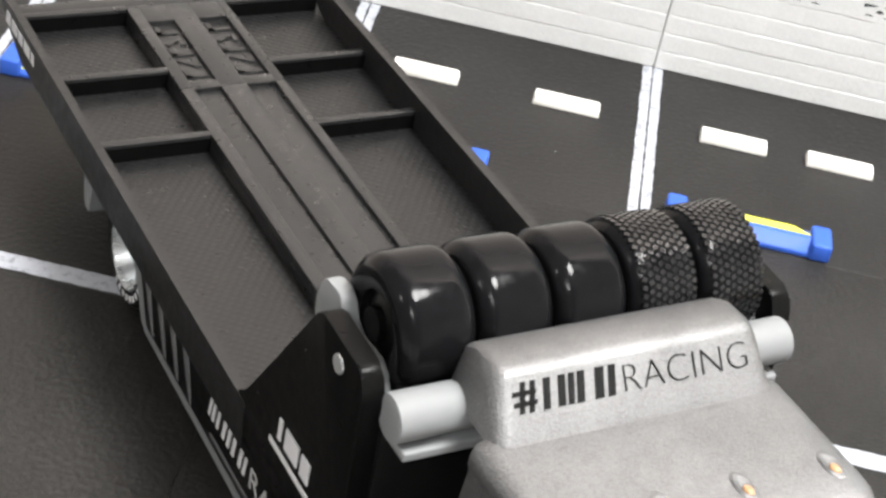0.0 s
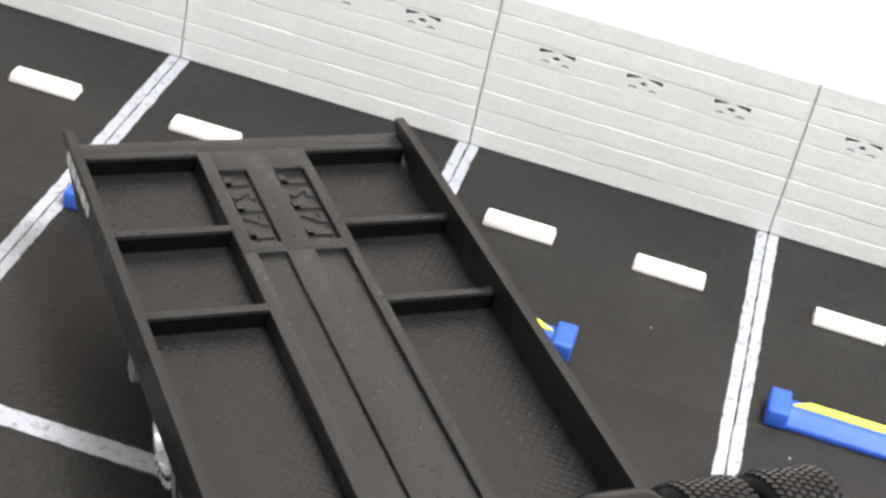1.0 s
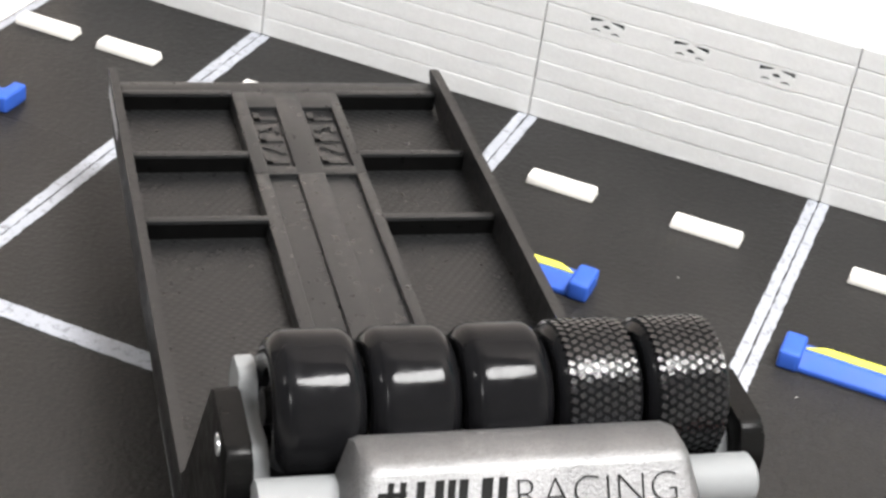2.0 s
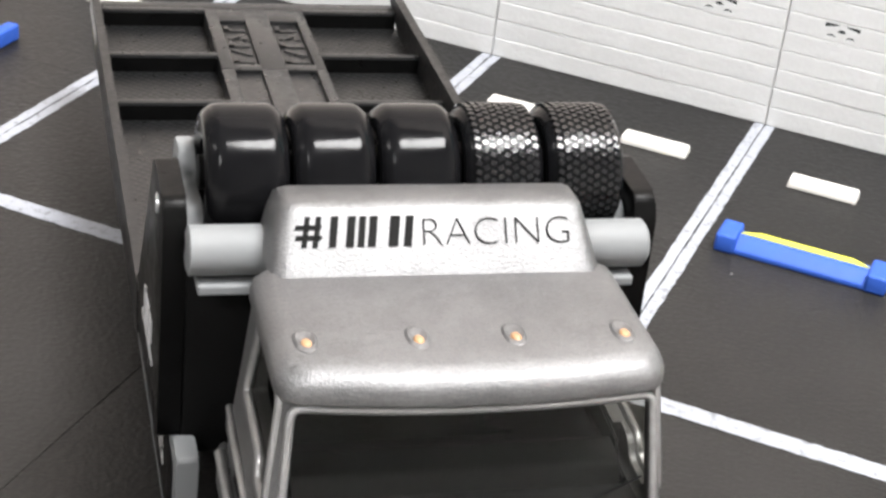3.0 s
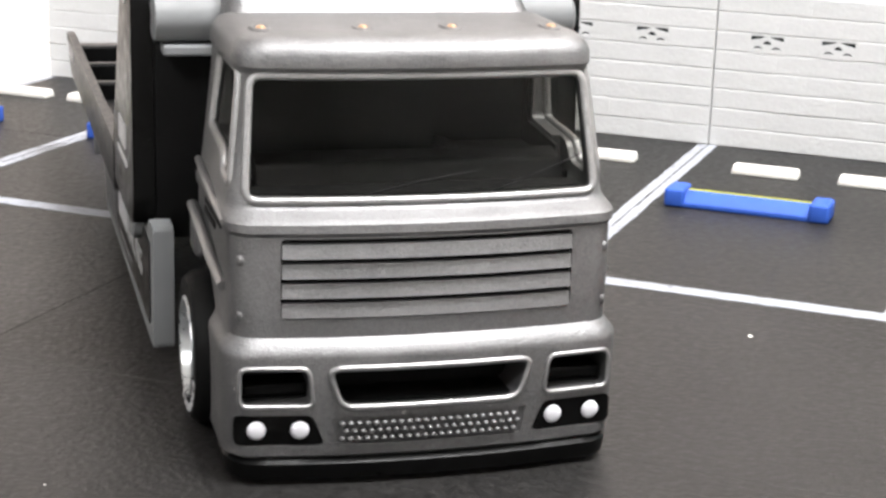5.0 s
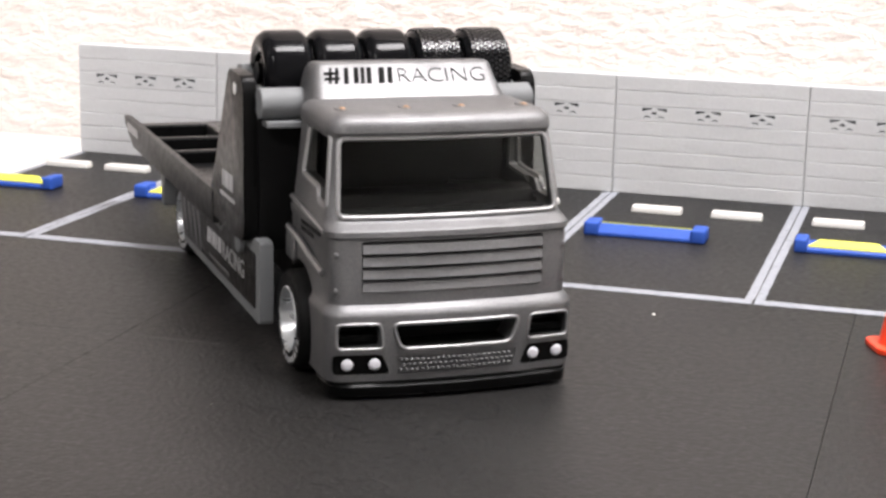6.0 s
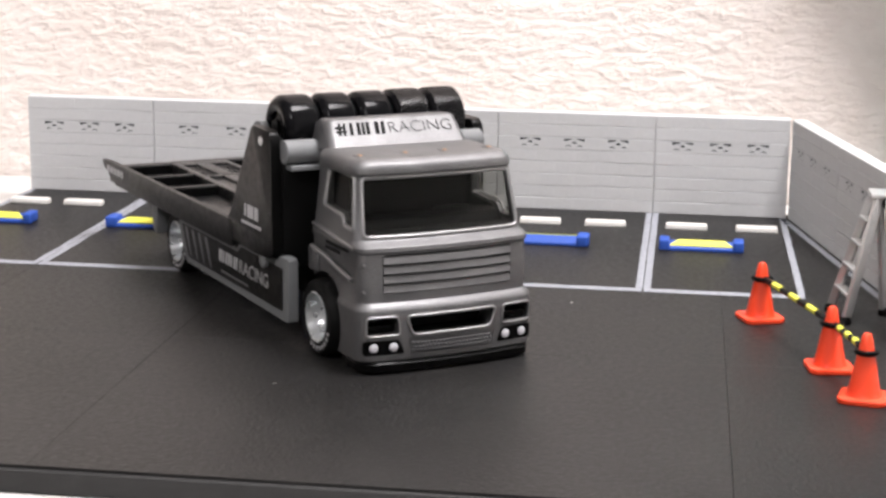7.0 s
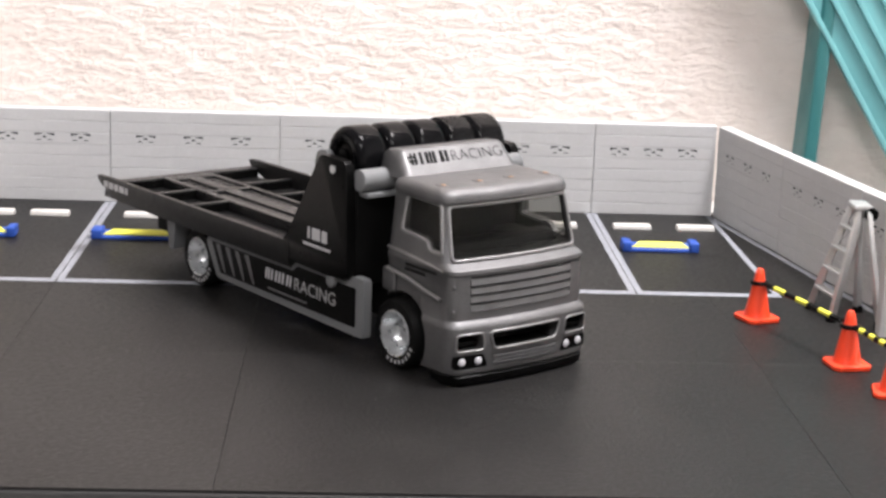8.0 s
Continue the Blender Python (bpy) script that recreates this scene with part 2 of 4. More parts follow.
def tinted_glass():
    mat = bpy.data.materials.new("dark_tinted_glass")
    mat.use_nodes = True
    nt = mat.node_tree
    N, L = nt.nodes, nt.links
    N.remove(N["Principled BSDF"])
    tr = N.new("ShaderNodeBsdfTransparent"); tr.inputs["Color"].default_value = (0.60, 0.60, 0.58, 1)
    gl = N.new("ShaderNodeBsdfGlossy"); gl.inputs["Roughness"].default_value = 0.06; gl.inputs["Color"].default_value = (0.9, 0.9, 0.9, 1)
    fr = N.new("ShaderNodeLayerWeight"); fr.inputs["Blend"].default_value = 0.08
    gloss = N.new("ShaderNodeMath"); gloss.operation = "MULTIPLY_ADD"; gloss.inputs[1].default_value = 0.12; gloss.inputs[2].default_value = 0.006
    L.new(fr.outputs["Facing"], gloss.inputs[0])
    mx = N.new("ShaderNodeMixShader")
    L.new(gloss.outputs[0], mx.inputs[0]); L.new(tr.outputs[0], mx.inputs[1]); L.new(gl.outputs[0], mx.inputs[2])
    L.new(mx.outputs[0], N["Material Output"].inputs["Surface"])
    return mat


M_GLASS = tinted_glass()


def worn(mat, dark, low=0.36, high=0.42, scale=900.0):
    """Flecks where the paint has gone."""
    nt = mat.node_tree
    N, L = nt.nodes, nt.links
    bsdf = N["Principled BSDF"]
    old = bsdf.inputs["Base Color"].links[0].from_socket
    tc = N.new("ShaderNodeTexCoord")
    n = N.new("ShaderNodeTexNoise"); n.inputs["Scale"].default_value = scale; n.inputs["Detail"].default_value = 5; n.inputs["Roughness"].default_value = 0.65
    L.new(tc.outputs["Object"], n.inputs["Vector"])
    mr = N.new("ShaderNodeMapRange"); mr.inputs["From Min"].default_value, mr.inputs["From Max"].default_value = low, high
    L.new(n.outputs["Fac"], mr.inputs["Value"])
    mx = N.new("ShaderNodeMix"); mx.data_type = "RGBA"; mx.inputs["A"].default_value = (*dark, 1)
    L.new(mr.outputs[0], mx.inputs["Factor"]); L.new(old, mx.inputs["B"]); L.new(mx.outputs["Result"], bsdf.inputs["Base Color"])


worn(M_LINE, (0.14, 0.145, 0.16), low=0.36, high=0.46)


def wallpaper():
    """Off-white embossed wallpaper in flat, long stones."""
    mat = material("embossed_wallpaper", (0.76, 0.675, 0.615), rough=0.75, vary=0.05, scale=120, patch=25, second=(0.83, 0.765, 0.72))
    nt = mat.node_tree
    N, L = nt.nodes, nt.links
    tc = N.new("ShaderNodeTexCoord")
    mp = N.new("ShaderNodeMapping"); mp.inputs["Scale"].default_value = (0.50, 1, 1)
    n1 = N.new("ShaderNodeTexNoise"); n1.inputs["Scale"].default_value = 360; n1.inputs["Detail"].default_value = 7; n1.inputs["Roughness"].default_value = 0.60; n1.inputs["Distortion"].default_value = 0.3
    L.new(tc.outputs["Object"], mp.inputs["Vector"]); L.new(mp.outputs[0], n1.inputs["Vector"])
    b = N.new("ShaderNodeBump"); b.inputs["Strength"].default_value = 0.7; b.inputs["Distance"].default_value = 0.0026
    L.new(n1.outputs["Fac"], b.inputs["Height"]); L.new(b.outputs[0], N["Principled BSDF"].inputs["Normal"])
    return mat


M_PAPER = wallpaper()

# ================= the room: table, papered wall, added unseen walls and ceiling ===
room_back = obj_mesh("wall_north", a_box(-52, 66, 13.0, 14, -3, 84), M_PAPER)
tagged(room_back, "off-white embossed stone-pattern wallpaper wall behind the table", "wall", kind="structure")
for nm, dims in (("wall_south", (-52, 66, -78, -75.6, -3, 84)), ("wall_west", (-54.4, -52, -78, 14, -3, 84)), ("wall_east", (66, 68.4, -78, 14, -3, 84))):
    # the east wall is white as an added reflector for the cab front
    white = nm == "wall_east"
    tagged(obj_mesh(nm, a_box(*dims), M_CEILING if white else M_ROOM), "unseen white wall, added to bounce light onto the truck" if white else "unseen grey wall closing the niche", "wall", kind="structure")
tagged(obj_mesh("ceiling", a_box(-54.4, 68.4, -78, 14, 84, 87), M_CEILING), "unseen white ceiling, added over the niche", "ceiling", kind="structure")
tagged(obj_mesh("table_top", a_box(-51.8, 65.8, -75.4, 12.95, -3, -0.4, bevel=0.2), M_TABLE), "smooth white table top under the play mat", "table", kind="structure")


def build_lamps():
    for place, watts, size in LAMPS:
        lamp = thing("unseen_lamp", "unseen round white lamp, added to light the lot", "hanging lamp", place[0] * 100, place[1] * 100, 84, group="hanging lamps")
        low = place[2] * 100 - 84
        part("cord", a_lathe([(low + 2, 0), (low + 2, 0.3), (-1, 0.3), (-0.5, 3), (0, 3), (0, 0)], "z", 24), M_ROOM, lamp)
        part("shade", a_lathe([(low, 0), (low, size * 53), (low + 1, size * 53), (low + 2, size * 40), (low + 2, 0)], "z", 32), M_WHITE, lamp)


# ================= the parking lot =================
LEFT = -3.30                                      # where the lot ends
JOINT = [LEFT, 0.0, 4.36, 8.72, 12.55, 15.75]    # where the bays meet
BACK = 8.87                                       # face of the block wall
LINE_Y = 0.58                                     # near edge of the bays' front line
ROWS_Y = [-11.35, -4.4, LINE_Y - 0.02, 4.50, BACK + 0.45]
FRONT_X = [-10.8, -4.4, 0.0, 4.40, 14.1, 22.4]

backing = a_box(-10.85, 22.5, -11.42, LINE_Y, -0.40, -0.05, bevel=0.03)
box(backing, LEFT - 0.1, 22.5, LINE_Y, BACK + 0.5, -0.40, -0.05, bevel=0.03)
ground = obj_mesh("ground", backing, M_MAT_EDGE)
tagged(ground, "black backing of the dark grey play mat on the table", "mat", kind="structure")

tile_cache = {}


def mat_tile(x0, x1, y0, y1):
    g = 0.0025
    key = (round(x1 - x0, 3), round(y1 - y0, 3))
    if key not in tile_cache:
        bm = a_box(0, key[0] - 2 * g, 0, key[1] - 2 * g, -0.05, 0.0)
        top = [e for e in bm.edges if all(v.co.z > -0.01 for v in e.verts)]
        bmesh.ops.bevel(bm, geom=top, offset=0.004, segments=1, affect="EDGES")
        tile_cache[key] = part("tile", bm, M_ASPHALT, ground)
        tile_cache[key].matrix_basis = at(x0 + g, y0 + g, 0)
    else:
        same_part("tile", tile_cache[key], ground, at(x0 + g, y0 + g, 0))


def white_line(x0, x1, y0, y1):
    """A strip of line paint with a ragged edge."""
    rnd = random.Random(int(x0 * 100) * 7 + int(y0 * 100))
    bm = bmesh.new()
    along = (x1 - x0) < (y1 - y0)
    n = max(6, int(max(x1 - x0, y1 - y0) / 0.09))
    rows = []
    for i in range(n + 1):
        t = i / n
        j = [rnd.uniform(-0.009, 0.009) for _ in range(2)]
        if along:
            y = y0 + t * (y1 - y0); a, b = (x0 + j[0], y), (x1 + j[1], y)
        else:
            x = x0 + t * (x1 - x0); a, b = (x, y0 + j[0]), (x, y1 + j[1])
        rows.append([bm.verts.new((*p, z)) for p in (a, b) for z in (0.0005, 0.006)])
    for p, q in zip(rows, rows[1:]):
        for a, b in ((0, 1), (1, 3), (3, 2), (2, 0)):
            bm.faces.new((p[a], p[b], q[b], q[a]))
    for r in (rows[0], rows[-1]):
        bm.faces.new((r[0], r[1], r[3], r[2]))
    tagged(obj_mesh("white_line", bm, M_LINE), "worn white painted bay line on the mat", "road marking", kind="structure")


def wheel_stop(x, y, yellow_front):
    """A low ridge between two end blocks; the yellow plate lies on one of its slopes."""
    s = thing("wheel_stop", "blue plastic wheel stop with a yellow plate on one slope", "wheel stop", x, y, 0, group="wheel stops in the bays")
    body = rounded([(0.0, 0.0), (0.0, 0.07), (0.17, 0.20), (0.24, 0.20), (0.43, 0.15 if not yellow_front else 0.10), (0.43, 0.0)], 0.02, 3)
    part("bar", a_prism(body, "x", 0.15, 1.90), M_BLUE, s, smooth=40)
    end = part("end_block", a_box(0, 0.25, -0.04, 0.46, 0, 0.25, bevel=0.04, seg=3), M_BLUE, s, smooth=40)
    same_part("end_block", end, s, at(1.80, 0, 0))
    near, far = (0.045, 0.19) if yellow_front else (0.235, 0.43)
    zn, zf = (0.118, 0.215) if yellow_front else (0.21, 0.165)
    bm = bmesh.new()
    low = [(0.26, near, zn), (1.79, near, zn), (1.58, far, zf), (0.47, far, zf)]
    a = [bm.verts.new((px, py, pz + 0.012)) for px, py, pz in low]
    b = [bm.verts.new((px, py, pz - 0.04)) for px, py, pz in low]
    bm.faces.new(a); bm.faces.new(b)
    for i in range(4):
        bm.faces.new((a[i], a[(i + 1) % 4], b[(i + 1) % 4], b[i]))
    part("top_plate", bm, M_YELLOW, s, "yellow sloping plate")
    return s


def kerb_block(x, y):
    bm = a_box(0, 0.97, 0, 0.30, 0, 0.13, bevel=0.025, seg=2)
    for v in bm.verts:
        if v.co.z > 0.1:
            v.co.y = 0.15 + (v.co.y - 0.15) * 0.86
            v.co.x = 0.485 + (v.co.x - 0.485) * 0.97
    k = obj_mesh("kerb_block", bm, M_CREAM, smooth=40)
    k.matrix_basis = at(x, y, 0)
    return tagged(k, "cream white kerb block lying on the mat", "kerb block", "kerb blocks in the bays")


# ---------------- block walls ----------------
HIGH, COURSES = 2.40, 8
block_cache = {}


def block_of(width, height):
    key = (round(width, 3), round(height, 3))
    if key not in block_cache:
        bm = a_box(0, width, -0.017, 0.02, 0, height)
        front = [e for e in bm.edges if all(v.co.y < -0.01 for v in e.verts) and abs(e.verts[0].co.z - e.verts[1].co.z) < 1e-4]
        bmesh.ops.bevel(bm, geom=front, offset=0.012, segments=1, affect="EDGES")
        me = bpy.data.meshes.new("block")
        bm.to_mesh(me); bm.free()
        me.transform(Matrix.Scale(CM, 4)); me.materials.append(M_BLOCK)
        block_cache[key] = me
    return block_cache[key]


vent_cache = []


def vent(parent, x, z, high):
    """A block pierced with a pattern of scales; a dark sheet behind stands in for shade."""
    part("vent_shade_sheet", a_box(x - 0.265, x + 0.265, -0.004, 0.01, z - high / 2, z + high / 2), M_VOID, parent)
    if not vent_cache:
        plate = obj_mesh("vent_block", a_box(-0.28, 0.28, -0.019, 0.002, -high / 2, high / 2), M_BLOCK)
        wedge = [(-0.25, 0.115), (-0.02, 0.115), (-0.10, 0.080), (-0.17, 0.068), (-0.25, 0.045)]
        scale = [(-0.225, -0.090), (-0.185, -0.050), (-0.14, -0.036), (-0.095, -0.050), (-0.055, -0.090), (-0.10, -0.074), (-0.14, -0.068), (-0.18, -0.074)]
        holes = [wedge, scale] + [[(-px, pz) for px, pz in h] for h in (wedge, scale)]
        holes.append([(-0.070, 0.0), (-0.035, 0.038), (0.0, 0.048), (0.035, 0.038), (0.070, 0.0), (0.0, -0.012)])
        carve(plate, [obj_mesh("cutter", a_prism(h, "y", -0.06, 0.03), None) for h in holes])
        vent_cache.append(plate)
        plate.parent = parent
        plate.matrix_basis = at(x, 0, z)
    else:
        same_part("vent_block", vent_cache[0], parent, at(x, 0, z))


def wall_panel(name, width, m, label):
    core = obj_mesh(name, a_box(0.003, width - 0.003, 0.0, 0.32, 0, HIGH, bevel=0.015, seg=1), M_BLOCK)
    core.matrix_basis = m
    tagged(core, label, "wall", kind="structure")
    h = HIGH / COURSES
    g = 0.003
    rnd = random.Random(int(width * 100) + len(block_cache))
    vents = [width * k for k in (0.207, 0.488, 0.768)]
    for r in range(COURSES):
        z0 = r * h
        unit = width / 4
        cuts = [0.015] + [unit * (k + (0.5 if r % 2 else 0.0)) for k in range(0 if r % 2 else 1, 4)] + [width - 0.015]
        spans = list(zip(cuts, cuts[1:]))
        if r == 5:
            ends = [0.015]
            for v in vents:
                ends += [v - 0.28, v + 0.28]
            ends.append(width - 0.015)
            spans = list(zip(ends[0::2], ends[1::2]))
        for a, b in spans:
            ob = new("block", block_of(b - a, h - 2 * g))
            ob.parent = core
            ob.matrix_basis = at(a, rnd.uniform(-0.003, 0.004), z0 + g, 0, 0, rnd.uniform(-0.15, 0.15))
    for v in vents:
        vent(core, v, 5.5 * h, h - 2 * g)
    return core


# ================= the flatbed truck =================
TRUCK_AT, TRUCK_TURN, TRUCK_SIZE = (9.436, -5.303, 0.0), 35.74, 1.028
truck = thing("flatbed_truck", "silver and black toy racing flatbed truck carrying five tyres", "toy truck", *TRUCK_AT, TRUCK_TURN)
truck.scale = (TRUCK_SIZE,) * 3

# levels of the cab: height, half width, front at the middle, back, corner radius
CAB_BODY = [
    (0.20, 1.55, -0.17, 1.90, 0.26), (0.24, 1.59, -0.21, 1.92, 0.26), (0.62, 1.60, -0.225, 1.92, 0.26), (1.03, 1.605, -0.23, 1.92, 0.26),
    (1.075, 1.60, -0.22, 1.92, 0.26), (1.13, 1.555, -0.16, 1.92, 0.24), (1.165, 1.535, -0.115, 1.92, 0.24), (1.60, 1.54, -0.11, 1.92, 0.22),
    (1.95, 1.54, -0.09, 1.92, 0.22), (1.985, 1.56, -0.12, 1.92, 0.22), (2.05, 1.565, -0.11, 1.92, 0.22), (2.085, 1.55, -0.06, 1.92, 0.22)]
CAB_TOP = [
    (2.12, 1.53, 0.04, 1.92, 0.22), (2.16, 1.52, 0.09, 1.92, 0.22), (2.60, 1.47, 0.215, 1.92, 0.2), (3.10, 1.42, 0.35, 1.92, 0.2),
    (3.135, 1.425, 0.335, 1.92, 0.2), (3.17, 1.44, 0.295, 1.92, 0.22), (3.26, 1.44, 0.29, 1.92, 0.24), (3.32, 1.42, 0.33, 1.92, 0.24),
    (3.375, 1.37, 0.40, 1.90, 0.24), (3.40, 1.28, 0.52, 1.86, 0.22), (3.405, 1.10, 0.70, 1.75, 0.2), (3.405, 0.6, 0.9, 1.6, 0.2)]
CAB = CAB_BODY + CAB_TOP
BULGE = 0.15


def cab_front(x, z):
    """Where the cab's front stands at a place across and a height."""
    for a, b in zip(CAB, CAB[1:]):
        if a[0] <= z <= b[0] and b[0] > a[0]:
            t = (z - a[0]) / (b[0] - a[0])
            return a[2] + t * (b[2] - a[2]) + BULGE * (x / 1.6) ** 2
    return CAB[0][2]


def cab_section(z, w, yf, yb, r):
    pts = []
    for k in range(13):                      # front, from one corner to the other
        x = -(w - r) + 2 * (w - r) * k / 12
        pts.append((x, yf + BULGE * (x / 1.6) ** 2))
    yc = pts[-1][1]
    for k in range(1, 7):                    # rounded front corner
        a = math.pi / 2 * k / 6
        pts.append((w - r + r * math.sin(a), yc + r * (1 - math.cos(a)) * 1.1))
    for k in range(1, 10):                   # side
        pts.append((w, yc + r * 1.1 + (yb - 0.1 - yc - r * 1.1) * k / 9))
    for k in range(1, 4):
        a = math.pi / 2 * k / 3
        pts.append((w - 0.1 + 0.1 * math.cos(a), yb - 0.1 + 0.1 * math.sin(a)))
    back = [(-x, y) for x, y in reversed(pts[12:])]
    return [(x, y, z) for x, y in pts + back[:-1]]


def build_cab():
    bm = bmesh.new()
    rings = [[bm.verts.new(p) for p in cab_section(*lv)] for lv in CAB]
    n = len(rings[0])
    for p, q in zip(rings, rings[1:]):
        for i in range(n):
            bm.faces.new((p[i], p[(i + 1) % n], q[(i + 1) % n], q[i]))
    bm.faces.new(rings[0]); bm.faces.new(rings[-1])
    cab = part("cab", bm, M_SILVER, truck, "bare brushed-silver metal cab")
    cut = []

    def cutter(bm):
        c = obj_mesh("cutter", bm, None)
        c.parent = truck
        cut.append(c)

    screen = rounded([(-1.385, 2.20), (1.385, 2.20), (1.315, 3.09), (-1.315, 3.09)], 0.10)
    cutter(a_prism(screen, "y", -0.4, 1.0))
    cutter(a_box(-1.30, 1.30, 0.55, 1.76, 2.05, 3.22))
    cutter(a_prism(rounded([(1.57, 2.51), (0.82, 2.46), (0.74, 2.31), (0.40, 2.29), (0.58, 3.11), (1.52, 3.13)], 0.07), "x", -2, 2))
    cutter(a_prism(rounded([(-0.80, 0.94), (0.80, 0.94), (0.70, 0.64), (-0.70, 0.64)], 0.12), "y", -0.6, 0.4))
    for s in (-1, 1):
        cutter(a_prism(rounded([(s * 0.97, 0.94), (s * 1.47, 0.94), (s * 1.47, 0.66), (s * 0.93, 0.66)], 0.06), "y", -0.6, 0.35))
        cutter(a_prism(rounded([(s * 0.93, 0.575), (s * 1.53, 0.575), (s * 1.53, 0.325), (s * 0.83, 0.325)], 0.06), "y", -0.6, -0.075))
    cutter(a_prism(rounded([(-1.16, 1.31), (1.16, 1.31), (1.16, 1.935), (-1.16, 1.935)], 0.05), "y", -0.6, 0.03))
    cutter(a_prism([(-0.74, 0.33), (0.74, 0.33), (0.78, 0.55), (-0.78, 0.55)], "y", -0.6, -0.165))
    cutter(a_lathe([(-2.2, 0.76), (-1.02, 0.76)], "x", 40, Matrix.Translation((0, 1.40, 0.66))))
    cutter(a_lathe([(1.02, 0.76), (2.2, 0.76)], "x", 40, Matrix.Translation((0, 1.40, 0.66))))
    cutter(a_box(-1.9, -1.02, 1.40, 2.3, 0, 0.62)); cutter(a_box(1.02, 1.9, 1.40, 2.3, 0, 0.62))
    bpy.context.view_layer.update()
    carve(cab, cut)
    cab.data.shade_smooth()
    cab.data.set_sharp_from_angle(angle=radians(38))

    def on_front(outline, lift):
        return [(x, cab_front(x, z) - lift, z) for x, z in outline]

    def denser(outline):
        out = []
        for i, p in enumerate(outline):
            q = outline[(i + 1) % len(outline)]
            d = math.hypot(q[0] - p[0], q[1] - p[1])
            m = max(1, int(d / 0.12))
            out += [(p[0] + (q[0] - p[0]) * j / m, p[1] + (q[1] - p[1]) * j / m) for j in range(m)]
        return out

    # rounded metal rims round the openings, highlights painted in by brighter zinc
    for nm, outline, r in (("windscreen_rim", [(-1.40, 2.185), (1.40, 2.185), (1.33, 3.105), (-1.33, 3.105)], 0.035),
                           ("intake_rim", [(-0.815, 0.95), (0.815, 0.95), (0.71, 0.63), (-0.71, 0.63)], 0.026)):
        part(nm, tube(bmesh.new(), on_front(denser(rounded(outline, 0.10)), 0.0), r, 8, True), M_EDGE, truck, smooth=60)
    for s in (-1, 1):
        part("pocket_rim", tube(bmesh.new(), on_front(denser(rounded([(s * 0.96, 0.955), (s * 1.485, 0.955), (s * 1.485, 0.645), (s * 0.92, 0.645)], 0.07)), 0.0), 0.02, 8, True), M_EDGE, truck, smooth=60)
        outline = rounded([(1.59, 2.495), (0.83, 2.445), (0.75, 2.295), (0.385, 2.275), (0.57, 3.125), (1.535, 3.145)], 0.08)
        part("side_window_rim", tube(bmesh.new(), [(s * (1.435 + (2.60 - z) * 0.11), y, z) for y, z in outline], 0.045, 8, True), M_EDGE, truck, smooth=60)

    # glass
    bm = bmesh.new()
    cols = []
    for i in range(25):
        f = -1 + 2 * i / 24
        col = []
        for k in range(5):
            z = 2.17 + 0.94 * k / 4
            x = f * (1.41 - (z - 2.17) * 0.078)
            col.append((x, cab_front(x, z) + 0.07, z))
        cols.append(col)
    grid = [[bm.verts.new(p) for p in c] for c in cols]
    for a, b in zip(grid, grid[1:]):
        for k in range(4):
            bm.faces.new((a[k], b[k], b[k + 1], a[k + 1]))
    part("windscreen", bm, M_GLASS, truck, "dark tinted windscreen", smooth=60)
    for s in (-1, 1):
        bm = bmesh.new()
        vs = [bm.verts.new((s * (1.42 + (2.60 - z) * 0.11), y, z)) for y, z in ((1.61, 2.26), (0.33, 2.26), (0.52, 3.155), (1.58, 3.155))]
        bm.faces.new(vs)
        part("side_window", bm, M_GLASS, truck, "dark tinted side window")
    # inside of the cab; dark sheets added over the cut silver to keep it dark
    part("interior", a_box(-1.28, 1.28, 0.60, 1.74, 2.06, 2.30, bevel=0.05), M_INSIDE, truck)
    part("headliner", a_box(-1.29, 1.29, 0.56, 1.75, 3.18, 3.215), M_INSIDE, truck)
    for s in (-1, 1):
        lo, hi = sorted((s * 1.27, s * 1.295))
        part("door_lining", a_prism([(0.56, 2.06), (1.75, 2.06), (1.75, 3.2), (1.58, 3.2), (1.58, 2.48), (0.83, 2.43), (0.75, 2.28), (0.56, 2.27)], "x", lo, hi), M_INSIDE, truck)
    part("cowl", a_prism([(-1.33, 0.34), (-0.7, 0.24), (0.0, 0.20), (0.7, 0.24), (1.33, 0.34), (1.33, 0.96), (-1.33, 0.96)], "z", 2.195, 2.215), M_INSIDE, truck)
    part("dashboard", a_prism(rounded([(0.50, 2.06), (0.95, 2.06), (0.92, 2.42), (0.62, 2.38)], 0.05), "x", -1.25, 1.25), M_INSIDE, truck)
    # tall dark seat back, toothed down its edge
    teeth = [(0.30 + 0.05 * (k % 2), 3.10 - 0.045 * k) for k in range(17)]
    part("seat", a_prism([(-1.22, 2.15), (-1.22, 3.12)] + teeth + [(0.55, 2.34), (0.55, 2.15)], "y", 1.15, 1.66), M_INSIDE, truck)
    part("rear_bulkhead", a_box(-1.29, 1.29, 1.70, 1.755, 2.06, 3.2), M_INSIDE, truck)
    # black sheets put the shade inside intake and pockets into colour
    part("intake_shade", a_box(-0.68, 0.68, -0.14, 0.24, 0.642, 0.662), M_BLACKMATT, truck)
    for s in (-1, 1):
        part("pocket_shade", a_box(min(s * 0.945, s * 1.455), max(s * 0.945, s * 1.455), 0.0, 0.24, 0.664, 0.682), M_BLACKMATT, truck)
    part("intake_shade_back", a_box(-1.50, 1.50, 0.22, 0.26, 0.60, 1.05), M_BLACKMATT, truck)
    for s in (-1, 1):
        part("light_housing", a_box(min(s * 0.95, s * 1.45), max(s * 0.95, s * 1.45), -0.02, 0.25, 0.70, 0.79, bevel=0.02), M_BLACK, truck)
